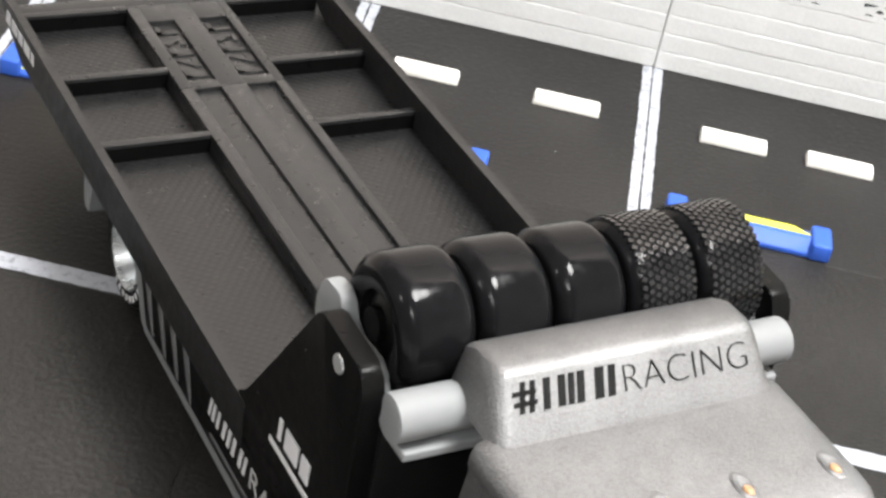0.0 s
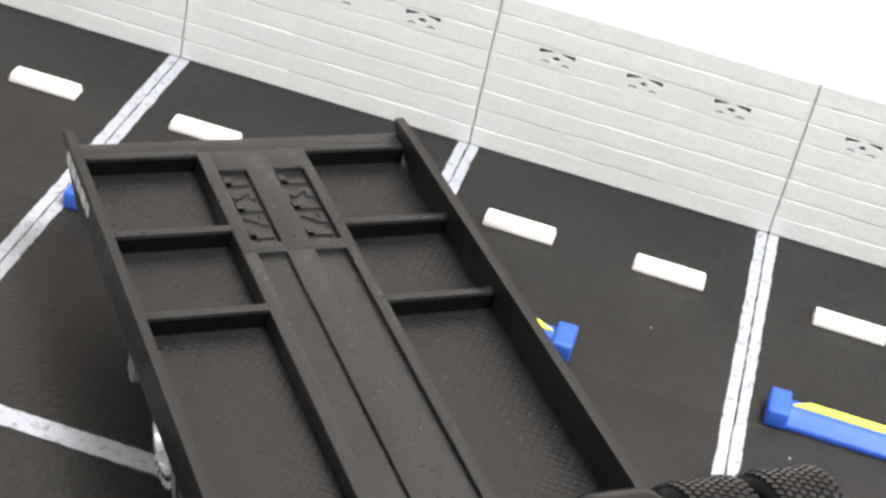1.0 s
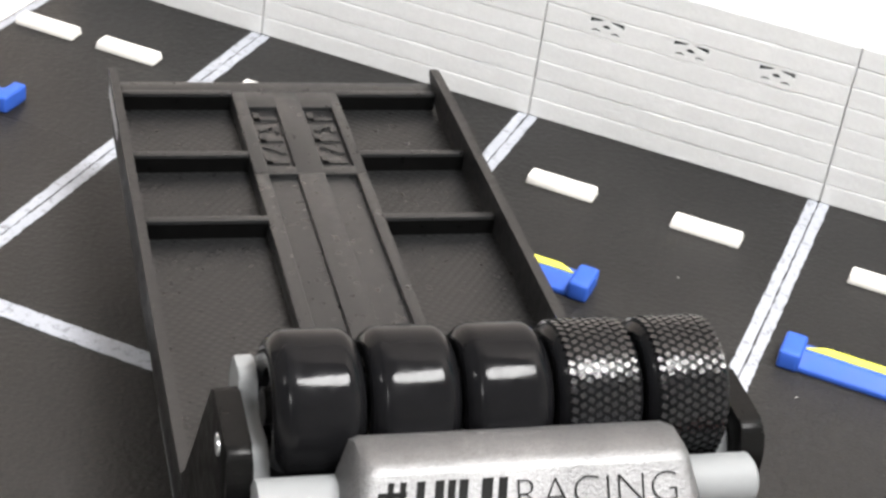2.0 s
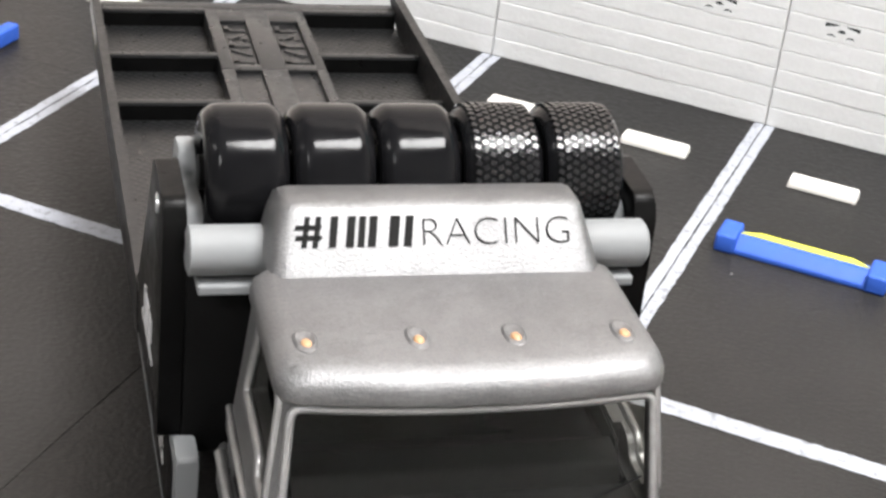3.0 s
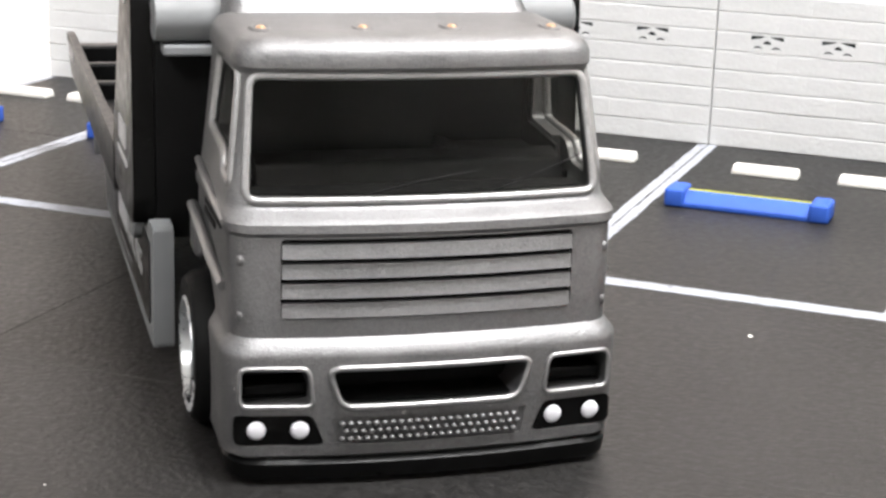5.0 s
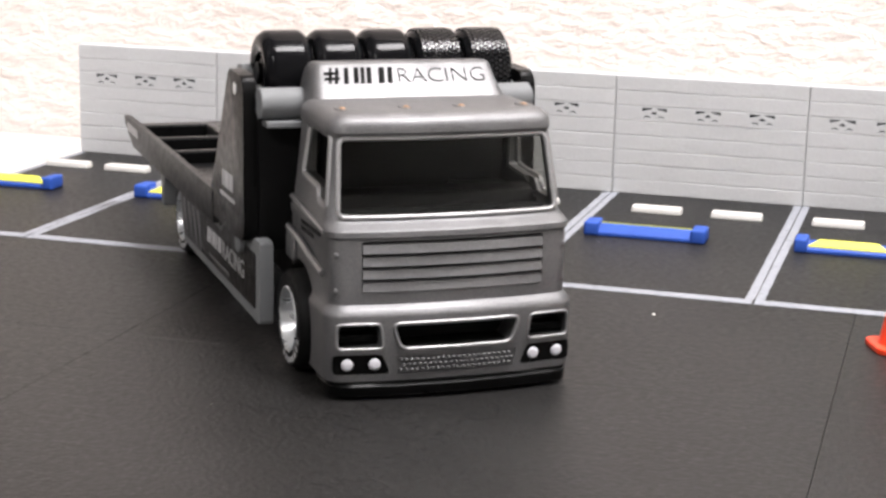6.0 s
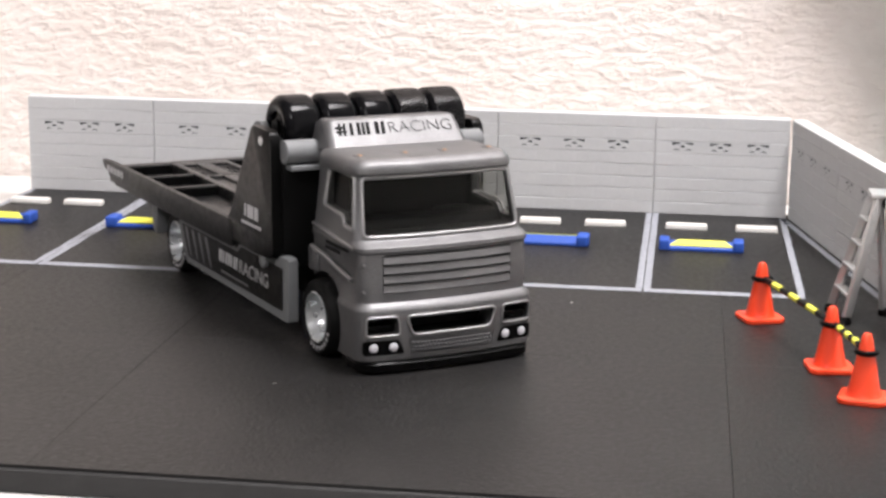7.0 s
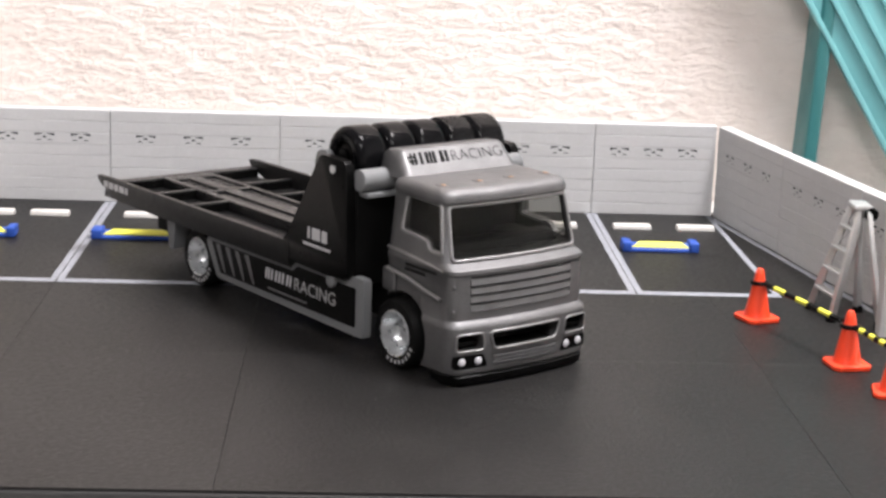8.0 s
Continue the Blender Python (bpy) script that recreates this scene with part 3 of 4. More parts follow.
    part("wiper", tube(bmesh.new(), [(x, cab_front(x, z) + 0.045, z) for x, z in ((-0.45, 2.22), (-0.1, 2.30), (0.45, 2.38))], 0.008, 6), M_BLACKMATT, truck)
    part("wiper", tube(bmesh.new(), [(x, cab_front(x, z) + 0.045, z) for x, z in ((0.55, 2.22), (0.85, 2.31), (1.3, 2.46))], 0.008, 6), M_BLACKMATT, truck)

    # black sheet stands in for the shade in the gaps between slats
    part("grille_shade", a_box(-1.15, 1.15, 0.015, 0.028, 1.32, 1.925), M_BLACKMATT, truck)
    # grille slats: four, each leaning forward at its foot
    for k in range(4):
        z0 = 1.313 + k * 0.1545
        bm = bmesh.new()
        rows = []
        for i in range(17):
            x = -1.152 + 2.304 * i / 16
            f = cab_front(x, 1.62)
            rows.append([bm.verts.new(p) for p in ((x, f + 0.05, z0), (x, f - 0.018, z0 + 0.012), (x, f - 0.012, z0 + 0.03), (x, f + 0.012, z0 + 0.120), (x, f + 0.05, z0 + 0.124))])
        for a, b in zip(rows, rows[1:]):
            for j in range(5):
                bm.faces.new((a[j], b[j], b[(j + 1) % 5], a[(j + 1) % 5]))
        bm.faces.new(rows[0]); bm.faces.new(rows[-1])
        part("grille_slat", bm, M_SILVER, truck, smooth=30)

    # headlights on black panels
    for s in (-1, 1):
        outline = rounded([(s * 0.935, 0.57), (s * 1.525, 0.57), (s * 1.525, 0.33), (s * 0.835, 0.33)], 0.06)
        bm = bmesh.new()
        f = [bm.verts.new((x, cab_front(x, 0.5) + 0.012, z)) for x, z in outline]
        b = [bm.verts.new((x, 0.05, z)) for x, z in outline]
        n = len(f)
        bm.faces.new(f); bm.faces.new(b)
        for i in range(n):
            bm.faces.new((f[i], f[(i + 1) % n], b[(i + 1) % n], b[i]))
        panel = part("headlight_panel", bm, M_BLACK, truck, "black headlight panel")
        for x in (1.02, 1.35):
            m = Matrix.Translation((s * x, cab_front(s * x, 0.45) + 0.012, 0.45))
            part("headlight", a_lathe([(-0.024, 0), (-0.023, 0.045), (-0.017, 0.064), (0.0, 0.076), (0.02, 0.076)], "y", 24, m), M_LENS, panel, "round white headlight", smooth=50)

    # ribbed lower mesh
    bm = bmesh.new()
    for r in range(3):
        for i in range(22):
            x = -0.70 + 1.38 * i / 21 + (0.033 if r % 2 else 0)
            z = 0.375 + r * 0.062
            f = cab_front(x, z)
            vs = bmesh.ops.create_icosphere(bm, subdivisions=1, radius=0.031)["verts"]
            for v in vs:
                v.co = Vector((x + v.co.x * 1.0, f - 0.008 + v.co.y, z + v.co.z * 0.75))
    part("lower_mesh", bm, M_SILVER, truck, "fine studded metal mesh", smooth=60)

    # black lip under the bumper
    bm = bmesh.new()
    rings = [[bm.verts.new(p) for p in cab_section(z, w, yf, 0.60, 0.28)] for z, w, yf in ((0.035, 1.50, -0.17), (0.06, 1.56, -0.23), (0.18, 1.57, -0.24), (0.205, 1.55, -0.21))]
    n = len(rings[0])
    for p, q in zip(rings, rings[1:]):
        for i in range(n):
            bm.faces.new((p[i], p[(i + 1) % n], q[(i + 1) % n], q[i]))
    bm.faces.new(rings[0]); bm.faces.new(rings[-1])
    part("bumper_lip", bm, M_BLACK, truck, "black plastic lip under the bumper", smooth=40)

    # roof fairing with its slanting front
    bm = bmesh.new()
    prof = [(1.66, 3.34), (1.70, 3.395), (1.765, 3.45), (2.04, 3.778), (2.085, 3.812), (2.16, 3.825), (2.45, 3.80), (2.58, 3.72), (2.60, 3.34)]
    rows = []
    for i in range(45):
        f = -1 + 2 * i / 44
        e = max(0.0, abs(f) - 0.90) / 0.10
        drop = 1 - math.sqrt(max(0.0, 1 - e * e))
        ring = []
        for y, z in prof:
            k = max(0.0, min(1.0, (z - 3.36) / 0.5))
            x = f * (1.30 - 0.075 * k)
            ring.append(bm.verts.new((x, y + drop * 0.10 * (1 if y < 2.2 else -1), z - drop * 0.13 * k)))
        rows.append(ring)
    m = len(prof)
    for a, b in zip(rows, rows[1:]):
        for j in range(m):
            bm.faces.new((a[j], b[j], b[(j + 1) % m], a[(j + 1) % m]))
    bm.faces.new(rows[0]); bm.faces.new(rows[-1])
    fairing = part("roof_fairing", bm, M_SILVER, truck, "silver roof fairing with dark race lettering", smooth=42)
    lean = math.degrees(math.atan2(0.328, 0.275))
    base = at(-1.11, 1.868, 3.5726, lean - 90)

    def glyph(nm, outline, mat):
        ob = part(nm, a_prism(outline, "y", -0.012, 0.006), mat, fairing)
        ob.matrix_basis = base
        return ob

    # a hash sign, then plain slanting dark strokes, then thin letters
    high = 0.235
    for k in range(2):
        glyph("hash_stroke", [(0.045 + k * 0.085, 0.0), (0.085 + k * 0.085, 0.0), (0.125 + k * 0.085, high), (0.085 + k * 0.085, high)], M_PRINT)
        glyph("hash_stroke", [(0.0, 0.055 + k * 0.08), (0.20, 0.055 + k * 0.08), (0.21, 0.09 + k * 0.08), (0.01, 0.09 + k * 0.08)], M_PRINT)
    for x, w in ((0.255, 0.055), (0.385, 0.06), (0.475, 0.05), (0.555, 0.06), (0.715, 0.075), (0.835, 0.06)):
        glyph("dark_mark", [(x, 0), (x + w, 0), (x + w + 0.03, high), (x + 0.03, high)], M_PRINT)
    lettering("racing_lettering", "RACING", 0.232, 0.004, M_PRINT, fairing, base @ at(0.955, -0.008, 0.0), "thin dark letters", thin=-0.010, squeeze=1.03)

    # amber marker lamps in teardrop sockets
    for x in (-1.19, -0.38, 0.34, 1.17):
        m = Matrix.Translation((x, 0.84, 3.395))
        socket = part("lamp_socket", a_lathe([(-0.02, 0.115), (0.012, 0.110), (0.026, 0.085), (0.016, 0.06), (0.004, 0.0)], "z", 24, m @ Matrix.Diagonal((0.8, 1.45, 1, 1))), M_SILVER, truck, smooth=50)
        m2 = Matrix.Translation((x, 0.785, 3.40))
        part("marker_lamp", a_lathe([(0.0, 0.048), (0.02, 0.046), (0.034, 0.03), (0.038, 0.0)], "z", 16, m2 @ Matrix.Diagonal((0.85, 1.25, 1, 1))), M_AMBER, socket, "small amber marker lamp", smooth=60)

    # side trim: a ridge over the arch, a step and dark marks on the door
    for s in (-1, 1):
        part("door_crease", tube(bmesh.new(), [(s * 1.545, 0.25, 2.02), (s * 1.55, 0.9, 2.08), (s * 1.55, 1.5, 2.14), (s * 1.53, 1.88, 2.15)], 0.035, 8), M_EDGE, truck, smooth=60)
        part("arch_crease", tube(bmesh.new(), [(s * 1.555, 0.30, 1.50), (s * 1.585, 0.75, 1.60), (s * 1.60, 1.2, 1.72), (s * 1.60, 1.80, 1.78)], 0.045, 8), M_EDGE, truck, smooth=60)
        part("step_plate", a_box(min(s * 1.50, s * 1.60), max(s * 1.50, s * 1.60), 1.60, 1.98, 1.35, 1.78, bevel=0.06, seg=3), M_SILVER, truck, smooth=40)
        for z0, y0, y1, tall in ((1.915, 0.45, 1.34, 0.075), (1.825, 0.78, 1.36, 0.055)):
            part("door_mark", a_box(min(s * 1.535, s * 1.552), max(s * 1.535, s * 1.552), y0, y1, z0, z0 + tall), M_PRINT, truck)
        for z0 in (1.72, 1.28):
            part("corner_stud", a_box(min(s * 1.40, s * 1.485), max(s * 1.40, s * 1.485), 0.035, 0.14, z0, z0 + 0.09, bevel=0.03), M_SILVER, truck, smooth=50)


build_cab()


def wheel(x, y, r, outer, width, name="wheel"):
    """A tyre with a dished bright rim; outer is the side (-1 or 1) that shows."""
    w = thing(name, "", "", 0, 0, 0)
    w.parent = truck
    w.matrix_basis = at(x, y, r + 0.005)
    o = outer
    tyre = [(-width / 2, r * 0.62), (-width / 2, r * 0.90), (-width * 0.38, r * 0.985), (-width * 0.2, r), (width * 0.2, r), (width * 0.38, r * 0.985), (width / 2, r * 0.90), (width / 2, r * 0.62)]
    part("tyre", a_lathe(tyre, "x", 40, close=True), M_TYREMATT, w, "black rubber tyre", smooth=35)
    e = o * width / 2
    rim = [(e * -0.3, 0.0), (e * -0.3, r * 0.60), (e * 0.9, r * 0.64), (e * 0.95, r * 0.665), (e * 1.03, r * 0.655), (e * 1.06, r * 0.63), (e * 1.02, r * 0.60), (e * 0.45, r * 0.52), (e * 0.05, r * 0.46), (e * -0.10, r * 0.38), (e * 0.0, r * 0.24), (e * 0.22, r * 0.20), (e * 0.28, r * 0.13), (e * 0.26, 0.0)]
    part("rim", a_lathe(rim, "x", 36), M_RIM, w, "dished bright rim", smooth=35)
    for k in range(8):                       # pale print on the tyre wall, as plain marks
        a = radians(200 + k * 13)
        part("tyre_mark", a_box(-0.006, 0.006, -0.022, 0.022, -0.035, 0.035), M_WHITE, w).matrix_basis = at(e * 1.01, r * 0.79 * math.cos(a), r * 0.79 * math.sin(a), math.degrees(a) - 90)
    return w


for s in (-1, 1):
    wheel(s * 1.43, 1.40, 0.65, s, 0.54)
    wheel(s * 1.45, 8.20, 0.62, s, 0.60)


def build_rear():
    # black towers beside the tyre rack
    prof = rounded([(2.50, 1.44), (2.46, 1.62), (2.52, 3.40), (2.62, 3.60), (3.36, 3.62), (4.42, 1.92), (4.62, 1.76), (4.62, 1.44), (3.2, 1.40)], 0.08)
    for s in (-1, 1):
        lo, hi = sorted((s * 1.84, s * 2.03))
        tower = part("tower", a_prism(prof, "x", lo, hi, bevel=0.02, seg=2), M_BLACK, truck, "glossy black side tower", smooth=40)
        # bright disc added in place of the tower's see-through hole
        part("hole_disc", a_lathe([(s * 2.03, 0.085), (s * 2.045, 0.08), (s * 2.05, 0.0)], "x", 20, Matrix.Translation((0, 2.95, 3.40))), M_RIM, tower, "bright disc in place of a see-through hole", smooth=50)
        # pale marks in place of the maker's print
        for dy, w in ((0.0, 0.06), (0.14, 0.26), (0.46, 0.16)):
            part("pale_mark", a_box(min(s * 2.028, s * 2.042), max(s * 2.028, s * 2.042), 3.72 - dy - w, 3.72 - dy, 1.98, 2.20), M_WHITE, tower)
        part("pale_mark", a_box(min(s * 2.028, s * 2.042), max(s * 2.028, s * 2.042), 2.98, 3.86, 1.84, 1.89), M_WHITE, tower)
    part("bulkhead", a_box(-1.84, 1.84, 2.46, 2.95, 1.30, 3.05, bevel=0.05), M_BLACKMATT, truck, "black bulkhead behind the cab", smooth=40)
    # rack: cross tube, shelf, arms
    part("cross_tube", a_lathe([(-1.83, 0.0), (-1.86, 0.15), (-1.84, 0.20), (-1.20, 0.20), (1.6, 0.20), (1.86, 0.20), (1.90, 0.15), (1.88, 0.0)], "x", 28, Matrix.Translation((0, 2.40, 3.27))), M_GREYPLASTIC, truck, "pale grey cross tube", smooth=40)
    part("rack_shelf", a_box(-1.78, 1.78, 2.20, 3.75, 2.97, 3.06, bevel=0.02), M_GREYPLASTIC, truck, "pale grey rack shelf")
    arm = rounded([(2.55, 3.0), (3.70, 3.0), (3.85, 3.30), (3.75, 3.62), (3.45, 3.66), (3.30, 3.40), (2.80, 3.45)], 0.08)
    for s in (-1, 1):
        lo, hi = sorted((s * 1.69, s * 1.83))
        part("rack_arm", a_prism(arm, "x", lo, hi, bevel=0.02), M_GREYPLASTIC, truck, "pale grey rack arm", smooth=40)
    part("axle", a_lathe([(-1.70, 0.14), (1.80, 0.14)], "x", 16, Matrix.Translation((0, 3.13, 3.58))), M_BLACK, truck)
    # five tyres on the rack
    r = 0.56
    for k in range(5):
        x = -1.69 + k * 0.695
        w = 0.66
        prof = [(0.03, r * 0.50), (0.0, r * 0.66), (0.0, r * 0.80), (0.015, r * 0.86), (0.05, r * 0.925), (0.085, r * 0.972), (0.10, r * 0.985), (0.125, r * 0.996), (0.16, r), (w / 2, r * 1.002), (w - 0.16, r), (w - 0.125, r * 0.996), (w - 0.10, r * 0.985), (w - 0.085, r * 0.972), (w - 0.05, r * 0.925), (w - 0.015, r * 0.86), (w, r * 0.80), (w, r * 0.66), (w - 0.03, r * 0.50)]
        treaded = k > 2
        m = Matrix.Translation((x, 3.13, 3.575))
        tyre = part("spare_tyre", a_lathe(prof, "x", 56, m, close=True), M_TYRE, truck, "black treaded tyre" if treaded else "smooth glossy black tyre", smooth=35)
        if treaded:
            bm = bmesh.new()
            for ring in range(9):
                for i in range(50):
                    a = 2 * math.pi * (i + (0.5 if ring % 2 else 0)) / 50
                    px = x + 0.09 + (w - 0.18) * ring / 8
                    mm = Matrix.Translation((px, 3.13, 3.575)) @ Matrix.Rotation(a, 4, "X") @ Matrix.Translation((0, 0, r * (0.985 if ring in (0, 8) else 1.0)))
                    box(bm, -0.024, 0.024, -0.020, 0.020, -0.03, 0.009, m=mm @ Matrix.Rotation(radians(25 if ring % 2 else -25), 4, "Z"))
            part("tread", bm, M_TREAD, tyre, "knobbly tread")
        part("hub", a_lathe([(x + 0.05, 0.0), (x + 0.05, r * 0.30), (x + 0.10, r * 0.50), (x + w - 0.10, r * 0.50), (x + w - 0.05, r * 0.3), (x + w - 0.05, 0.0)], "x", 24, Matrix.Translation((0, 3.13, 3.575))), M_BLACK, tyre)


build_rear()


def build_bed():
    floor_z, top_z = 1.36, 1.58
    part("bed_floor", a_box(-1.92, 1.92, 4.45, 12.0, floor_z - 0.12, floor_z), M_WEAVE, truck, "charcoal woven-pattern bed floor")
    side = rounded([(4.35, 1.30), (4.40, 1.78), (4.60, 1.79), (11.6, 1.74), (12.12, 1.72), (12.02, 1.58), (11.2, 1.28)], 0.05)
    for s in (-1, 1):
        lo, hi = (-2.04, -1.94) if s < 0 else (1.90, 2.01)
        rail = part("side_rail", a_prism(side, "x", lo, hi, bevel=0.015), M_RAIL, truck, "black bed side rail", smooth=40)
        for k, (a, b) in enumerate(((11.62, 11.78), (11.36, 11.56), (11.14, 11.30), (10.86, 11.08), (10.70, 10.80))):
            part("rail_mark", a_box(min(s * 2.01, s * 2.048), max(s * 2.01, s * 2.048), a, b, 1.50, 1.64), M_WHITE, rail)
        # ribs and their rounded foot
        for y in (11.74, 10.28, 8.90):
            lo, hi = sorted((s * 0.60, s * 1.91))
            part("bed_rib", a_box(lo, hi, y - 0.055, y + 0.055, floor_z, top_z, bevel=0.025), M_BED, truck, smooth=40)
            # black slab: the shade on the rib's front put into colour
            part("rib_shade", a_box(lo + 0.02, hi - 0.02, y - 0.062, y, floor_z, top_z - 0.04), M_BLACK, truck, "black slab standing in for shade on a rib front")
    part("rear_sill", a_box(-1.91, 1.91, 11.74, 12.0, floor_z - 0.1, top_z, bevel=0.03), M_BED, truck, smooth=40)
    part("front_sill", a_box(-1.91, 1.91, 4.42, 4.62, floor_z - 0.1, top_z, bevel=0.03), M_BED, truck, smooth=40)
    # middle deck with two long troughs
    step = top_z - 0.055
    deck = part("middle_deck", a_box(-0.62, 0.66, 4.45, 11.75, floor_z, step, bevel=0.015), M_BED, truck, smooth=40)
    for a, b in ((-0.62, -0.46), (-0.14, 0.18), (0.53, 0.66)):
        part("deck_strip", a_box(a, b, 4.5, 9.82, step - 0.01, top_z, bevel=0.018), M_BED, deck, smooth=40)
        part("deck_strip", a_box(a, b, 9.82, 11.75, step - 0.01, top_z, bevel=0.018), M_BED, deck, smooth=40)
    for a, b in ((-0.48, -0.12), (0.16, 0.55)):
        part("deck_bridge", a_box(a, b, 9.80, 9.98, step - 0.01, top_z - 0.002, bevel=0.015), M_BED, deck, smooth=40)
        part("deck_bridge", a_box(a, b, 11.36, 11.75, step - 0.01, top_z - 0.002, bevel=0.015), M_BED, deck, smooth=40)
    # raised signs in the troughs, as plain strokes
    rnd = random.Random(4)
    for a, b in ((-0.43, -0.17), (0.21, 0.50)):
        for k in range(5):
            y = 10.10 + k * 0.25
            bm = bmesh.new()
            if k % 2 == 0:
                box(bm, a, b, y, y + 0.06, step - 0.01, step + 0.016)
                box(bm, a, a + 0.07, y, y + 0.18, step - 0.01, step + 0.016)
            else:
                m = Matrix.Translation(((a + b) / 2, y + 0.08, 0)) @ Matrix.Rotation(radians(rnd.choice((-35, 35))), 4, "Z")
                box(bm, -0.13, 0.13, -0.03, 0.03, step - 0.01, step + 0.016, m=m)
                box(bm, b - 0.07, b, y - 0.02, y + 0.16, step - 0.01, step + 0.015)
            part("raised_sign", bm, M_BED, deck)
    part("chassis", a_box(-1.05, 1.05, 1.9, 11.2, 0.55, 1.26, bevel=0.05), M_BLACKMATT, truck)
    # side skirts
    outline = rounded([(2.10, 1.50), (2.10, 0.42), (2.16, 0.40), (7.18, 0.44), (7.60, 1.10), (7.58, 1.22), (4.5, 1.22), (4.3, 1.37), (2.6, 1.37), (2.46, 1.50)], 0.05)
    inner = rounded([(2.34, 1.30), (2.34, 0.56), (7.05, 0.56), (7.38, 1.16), (4.4, 1.18), (4.25, 1.30)], 0.05)
    for s in (-1, 1):
        lo, hi = sorted((s * 1.72, s * 1.90))
        skirt = part("side_skirt", a_prism(outline, "x", lo, hi, bevel=0.025), M_GREYPLASTIC, truck, "pale grey side skirt with a black printed panel", smooth=40)
        lo, hi = sorted((s * 1.895, s * 1.912))
        part("skirt_panel", a_prism(inner, "x", lo, hi), M_BLACK, skirt, "black printed panel")
        lo, hi = sorted((s * 1.905, s * 1.922))
        for k in range(4):
            y = 5.75 + k * 0.36
            part("stripe", a_prism([(y, 0.60), (y + 0.05, 0.60), (y + 0.38, 1.14), (y + 0.22, 1.14)], "x", lo, hi), M_GREYPRINT, skirt, "grey slanting stripe")
        for k, w in ((0.0, 0.05), (0.09, 0.05), (0.20, 0.05), (0.34, 0.06), (0.46, 0.06), (0.58, 0.06), (0.74, 0.06), (0.85, 0.05)):
            y = 5.35 - k
            part("pale_mark", a_prism([(y - w, 0.84), (y, 0.84), (y - 0.03, 1.06), (y - w - 0.03, 1.06)], "x", lo, hi), M_WHITE, skirt)
        part("pale_mark", a_box(lo, hi, 3.9, 5.25, 0.64, 0.68), M_GREYPRINT, skirt)
        turn = at(s * 1.912, 4.36 if s < 0 else 2.95, 0.82, 0, 0, -90 if s < 0 else 90)
        lettering("racing_lettering", "RACING", 0.25, 0.006, M_LETTER, skirt, turn, "thin grey letters", thin=0.0, squeeze=1.1)
        part("filler_cap", a_lathe([(s * 1.88, 0.13), (s * 1.98, 0.13), (s * 2.0, 0.10), (s * 2.0, 0.0)], "x", 20, Matrix.Translation((0, 3.05, 1.30))), M_GREYPLASTIC, skirt, "pale grey round cap", smooth=40)
        lo, hi = sorted((s * 1.40, s * 1.90))
        part("mudflap", a_prism(rounded([(8.86, 1.34), (9.24, 1.34), (9.16, 0.66), (8.98, 0.64)], 0.05), "x", lo, hi, bevel=0.02), M_GREYPLASTIC, truck, "pale grey mudflap", smooth=40)


build_bed()

# ================= cones, ladder, stand =================
CONES = [(14.78, -1.22, 20), (15.82, -4.4, 8), (16.23, -6.1, -12)]


def build_cone(x, y, rz):
    c = thing("traffic_cone", "orange plastic traffic cone with a black ring on the mat", "traffic cone", x, y, 0, rz, group="traffic cones beside the truck")
    c.scale = (1.09,) * 3
    s = 0.35
    k = 0.09
    base = [(-s + k, -s), (s - k, -s), (s, -s + k), (s, s - k), (s - k, s), (-s + k, s), (-s, s - k), (-s, -s + k)]
    part("base", a_prism(rounded(base, 0.03, 2), "z", 0.0, 0.085, bevel=0.02), M_ORANGE, c, smooth=40)
    part("body", a_lathe([(0.06, 0.27), (0.10, 0.25), (0.16, 0.232), (0.88, 0.092), (0.96, 0.076), (1.0, 0.052), (1.01, 0.0)], "z", 32), M_ORANGE, c, smooth=40)
    part("ring", tube(bmesh.new(), [(0.148 * math.cos(a), 0.148 * math.sin(a), 0.735) for a in [2 * math.pi * i / 24 for i in range(24)]], 0.04, 8, True), M_BLACK, c, "black rubber ring", smooth=60)
    return c


for cone in CONES:
    build_cone(*cone)


def build_bar(a, b):
    """A striped bar that hangs by loops between two cones."""
    bar = thing("cone_bar", "black and yellow striped bar hung between two cones", "barrier bar", (a[0] + b[0]) / 2, (a[1] + b[1]) / 2, 0.0)
    pa, pb = Vector((a[0], a[1], 0.82)), Vector((b[0], b[1], 0.82))
    mid = Vector(((a[0] + b[0]) / 2, (a[1] + b[1]) / 2, 0))
    d = (pb - pa).normalized()
    p0, p1 = pa + d * 0.22 - mid, pb - d * 0.22 - mid
    n = 7
    for i in range(n):
        q0, q1 = p0.lerp(p1, i / n), p0.lerp(p1, (i + 1) / n)
        part("band", tube(bmesh.new(), [q0, q0.lerp(q1, 0.5), q1], 0.058, 10), M_YELLOW if i % 2 else M_BLACK, bar, smooth=60)
    for q in (p0, p1):
        part("loop", tube(bmesh.new(), [q + Vector((0.07 * math.cos(t), 0.07 * math.sin(t), 0.0)) for t in [2 * math.pi * i / 12 for i in range(12)]], 0.03, 6, True), M_BLACK, bar)


build_bar(CONES[0], CONES[1])
build_bar(CONES[1], CONES[2])


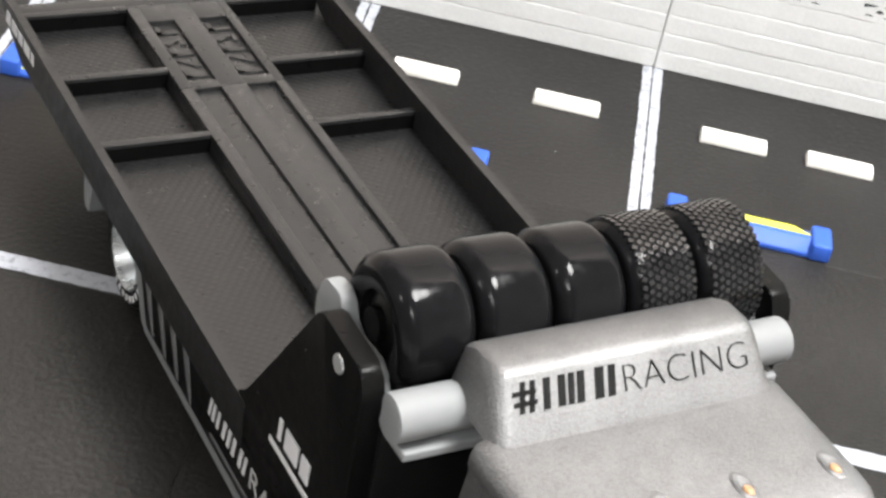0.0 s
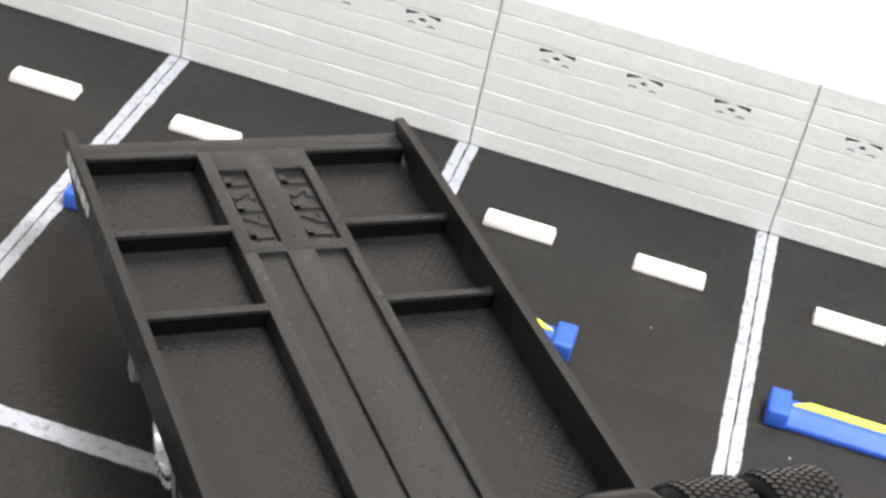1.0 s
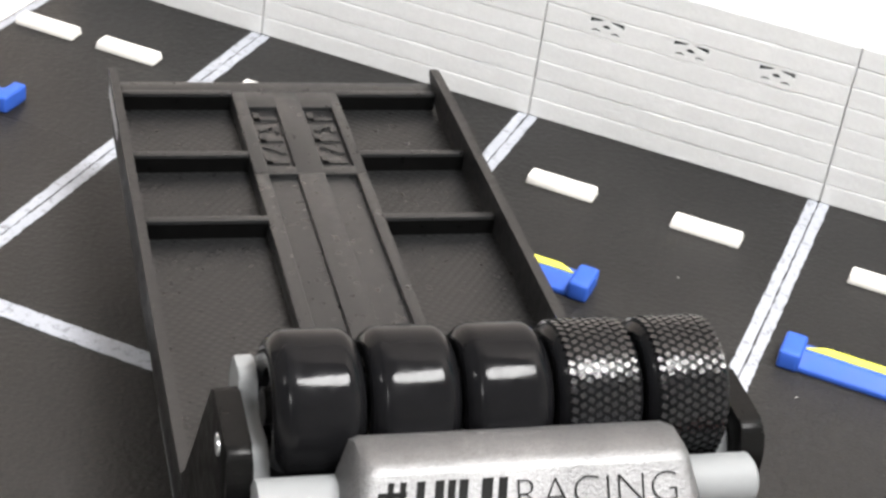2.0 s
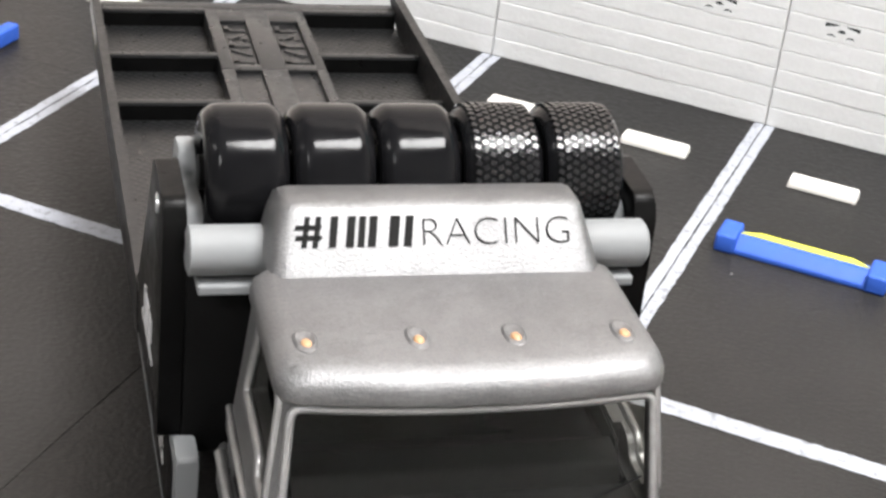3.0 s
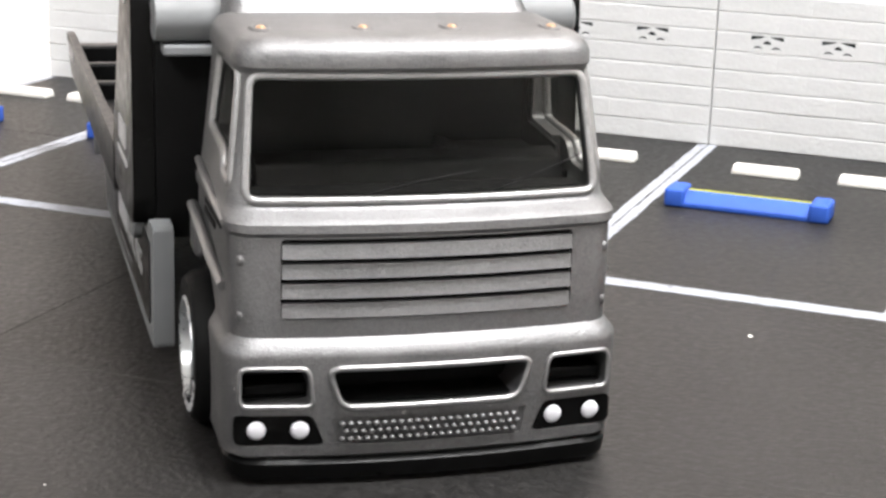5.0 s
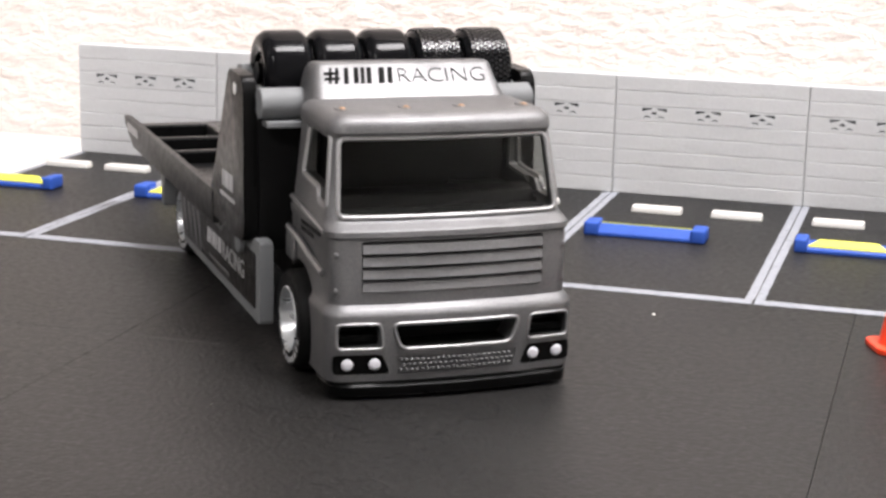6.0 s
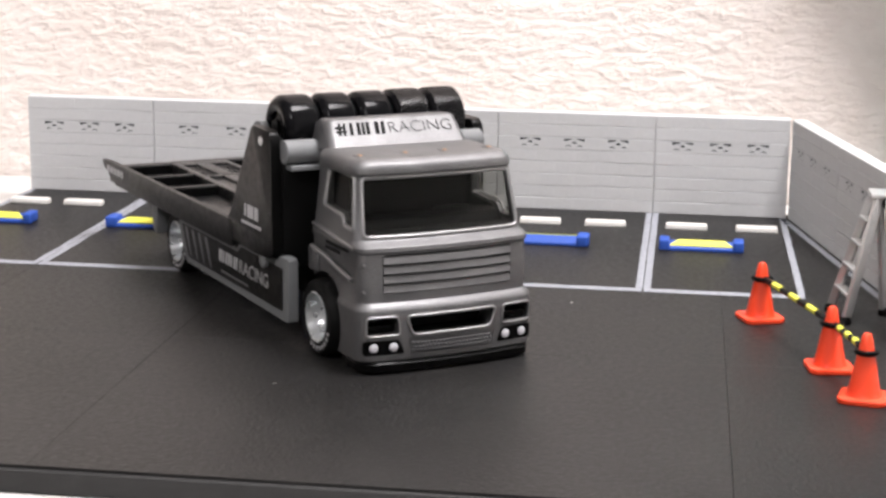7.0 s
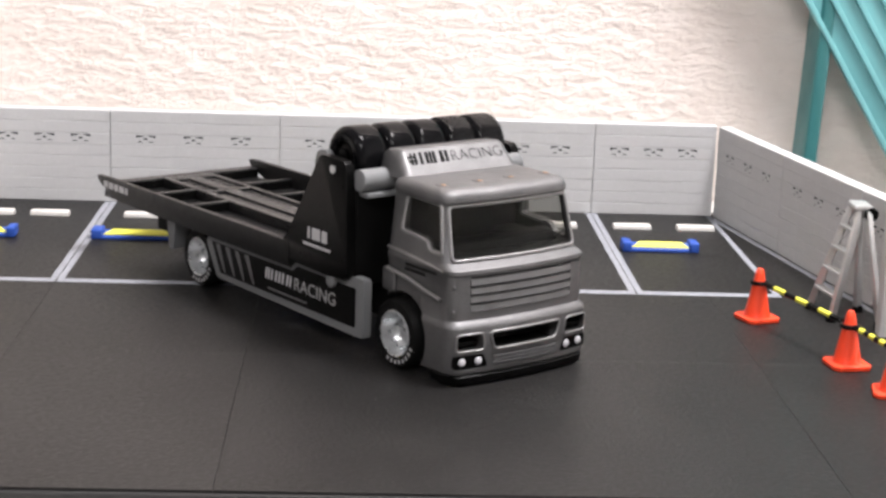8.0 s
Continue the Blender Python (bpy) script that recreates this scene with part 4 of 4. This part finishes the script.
def build_ladder():
    """A stepladder with two flights, seen from its side."""
    lad = thing("stepladder", "small dull aluminium stepladder with black feet on the mat", "stepladder", 16.65, -0.92, 0, 0)
    lad.scale = (1.12,) * 3
    top_a, top_b = Vector((0.10, 0.30, 2.12)), Vector((0.16, -0.10, 2.12))
    foot_a, foot_b = Vector((-0.45, 0.62, 0.05)), Vector((-0.28, -0.30, 0.05))
    back_a, back_b = Vector((0.42, 0.45, 0.05)), Vector((0.50, -0.75, 0.05))

    def rail(p, q):
        d = q - p
        side = d.cross(Vector((0.1, 1, 0))).normalized()
        m = Matrix.Translation(p) @ d.to_track_quat("Z", "Y").to_matrix().to_4x4()
        part("rail", box(bmesh.new(), -0.05, 0.05, -0.07, 0.07, 0, d.length, bevel=0.015, m=m), M_ALU, lad, smooth=40)

    for f, t in ((foot_a, top_a), (foot_b, top_b), (back_a, top_a + Vector((0.12, 0, 0))), (back_b, top_b + Vector((0.12, 0, 0)))):
        rail(f, t)
        part("foot", a_lathe([(-0.05, 0.10), (0.03, 0.10), (0.08, 0.07), (0.08, 0.0)], "z", 16, Matrix.Translation(f)), M_BLACK, lad, "black rubber foot", smooth=50)
    for k in range(1, 5):
        t = k / 5
        p, q = foot_a.lerp(top_a, t), foot_b.lerp(top_b, t)
        d = q - p
        m = Matrix.Translation(p) @ d.to_track_quat("Y", "Z").to_matrix().to_4x4()
        part("rung", box(bmesh.new(), -0.09, 0.09, 0, d.length, -0.025, 0.025, bevel=0.012, m=m), M_ALU, lad, smooth=40)
    part("cap", a_box(0.02, 0.36, -0.18, 0.38, 2.08, 2.18, bevel=0.03), M_ALU, lad, smooth=40)
    part("hinge", a_lathe([(-0.24, 0.0), (-0.24, 0.13), (0.42, 0.13), (0.42, 0.0)], "y", 16, Matrix.Translation((0.34, 0.05, 2.02))), M_BLACK, lad, "black plastic hinge", smooth=40)


build_ladder()


def build_stand():
    st = thing("steel_stand", "teal enamelled steel stand with slanting braces behind the block wall", "stand", 18.85, 11.6, -0.4)
    m = Matrix.Rotation(radians(2.5), 4, "Y")
    part("post", box(bmesh.new(), -0.19, 0.19, -0.30, 1.15, 0, 22, bevel=0.09, seg=3, m=m), M_TEAL, st, smooth=40)
    b = Matrix.Translation((0.30, -0.1, 6.2)) @ Matrix.Rotation(radians(148), 4, "Y")
    brace = part("brace", box(bmesh.new(), -1.75, 0.75, -0.10, 0.20, -9, 7.5, bevel=0.04, m=b), M_LITTEAL, st, smooth=40)
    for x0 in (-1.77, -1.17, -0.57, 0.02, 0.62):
        part("lip", box(bmesh.new(), x0, x0 + 0.15, -0.26, -0.08, -9, 7.5, bevel=0.03, m=b), M_LITTEAL, brace, smooth=40)
    part("foot_plate", a_box(-0.7, 0.7, -0.6, 0.6, 0, 0.2, bevel=0.04), M_TEAL, st)
    # unseen panel, added to throw the broad shadow beside the post
    part("shadow_panel", a_box(-1.0, 9.0, -0.25, 0.2, 6.9, 22, bevel=0.06), M_TEAL, st, "unseen flat teal panel, added to shadow the wallpaper")
    part("second_post", a_box(4.2, 4.7, -0.26, 0.26, 0, 22, bevel=0.06), M_TEAL, st)


build_stand()
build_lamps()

SPECKS = [(11.23, -0.58, 0.035), (7.50, 5.79, 0.014), (9.42, 4.06, 0.012), (6.86, -6.89, 0.014)]

# ================= lot: blocks, stops, lines =================
# per bay: where the stop begins, its length against the plain one, and where the two kerb blocks begin
BAYS = [(0.02, 0.80, 0.20, 1.56), (0.14, 1.08, 0.58, 2.58), (0.12, 1.06, 0.64, 2.69), (0.33, 1.07, 0.75, 2.28), (0.24, 0.90, 0.34, 1.96)]
for k, (stop_x, stop_long, kerb_a, kerb_b) in enumerate(BAYS):
    a, b = JOINT[k], JOINT[k + 1]
    stop = wheel_stop(a + stop_x, 4.57, k not in (2, 3))
    stop.scale.x = stop_long
    kerb_block(a + kerb_a, 6.92)
    kerb_block(a + kerb_b, 6.92)
    white_line(a + 0.010, a + 0.150, LINE_Y + 0.29, BACK - 0.03)
    white_line(b - 0.150, b - 0.010, LINE_Y + 0.29, BACK - 0.03)
    white_line(a + 0.02, b - 0.02, LINE_Y, LINE_Y + 0.28)

side_line = bmesh.new()
box(side_line, 0.02, 10.0, -0.20, -0.04, 0.0005, 0.006)
side_line = obj_mesh("white_line", side_line, M_LINE)
tagged(side_line, "white painted line along the foot of the side wall", "road marking", kind="structure")

for x, y, s in SPECKS:
    bm = bmesh.new()
    bmesh.ops.create_icosphere(bm, subdivisions=1, radius=s)
    rnd = random.Random(int(x * 100))
    for v in bm.verts:
        v.co = Vector((v.co.x * rnd.uniform(0.6, 1.5), v.co.y * rnd.uniform(0.5, 1.2), max(0.0, v.co.z * 0.5)))
    crumb = obj_mesh("crumb", bm, M_CREAM)
    crumb.matrix_basis = at(x, y, 0.0, 0, 0, x * 90)
    tagged(crumb, "tiny pale crumb lying on the dark mat", "crumb", "crumbs on the mat")

# ================= pieces of the setting: wall blocks and mat tiles =================
for k in range(5):
    wall_panel("wall_panel", JOINT[k + 1] - JOINT[k], at(JOINT[k], BACK, 0), "pale grey toy block wall panel with three pierced vents")
SIDE_END = (17.95, -2.4)                           # a place on the foot of the side wall
side_turn = math.degrees(math.atan2(SIDE_END[1] - BACK, SIDE_END[0] - JOINT[5]))
d = Vector((SIDE_END[0] - JOINT[5], SIDE_END[1] - BACK, 0)).normalized()
side_line.matrix_basis = at(JOINT[5] + 0.04, BACK - 0.1, 0, 0, 0, side_turn)
for k in range(3):
    p = Vector((JOINT[5] + 0.06, BACK - 0.02, 0)) + d * (4.1 * k)
    wall_panel("wall_panel", 4.1, at(p.x, p.y, 0, 0, 0, side_turn), "grey toy block wall panel along the side of the lot")

wall_panel("wall_panel", 3.6, at(17.02, -2.40, 0), "pale grey toy block wall panel standing alone beside the ladder")

for j in (2, 3):
    for k in range(5):
        mat_tile(JOINT[k], JOINT[k + 1], ROWS_Y[j], ROWS_Y[j + 1])
    mat_tile(JOINT[5], 22.4, ROWS_Y[j], ROWS_Y[j + 1])
for j in (0, 1):
    for k in range(5):
        mat_tile(FRONT_X[k], FRONT_X[k + 1], ROWS_Y[j], ROWS_Y[j + 1])
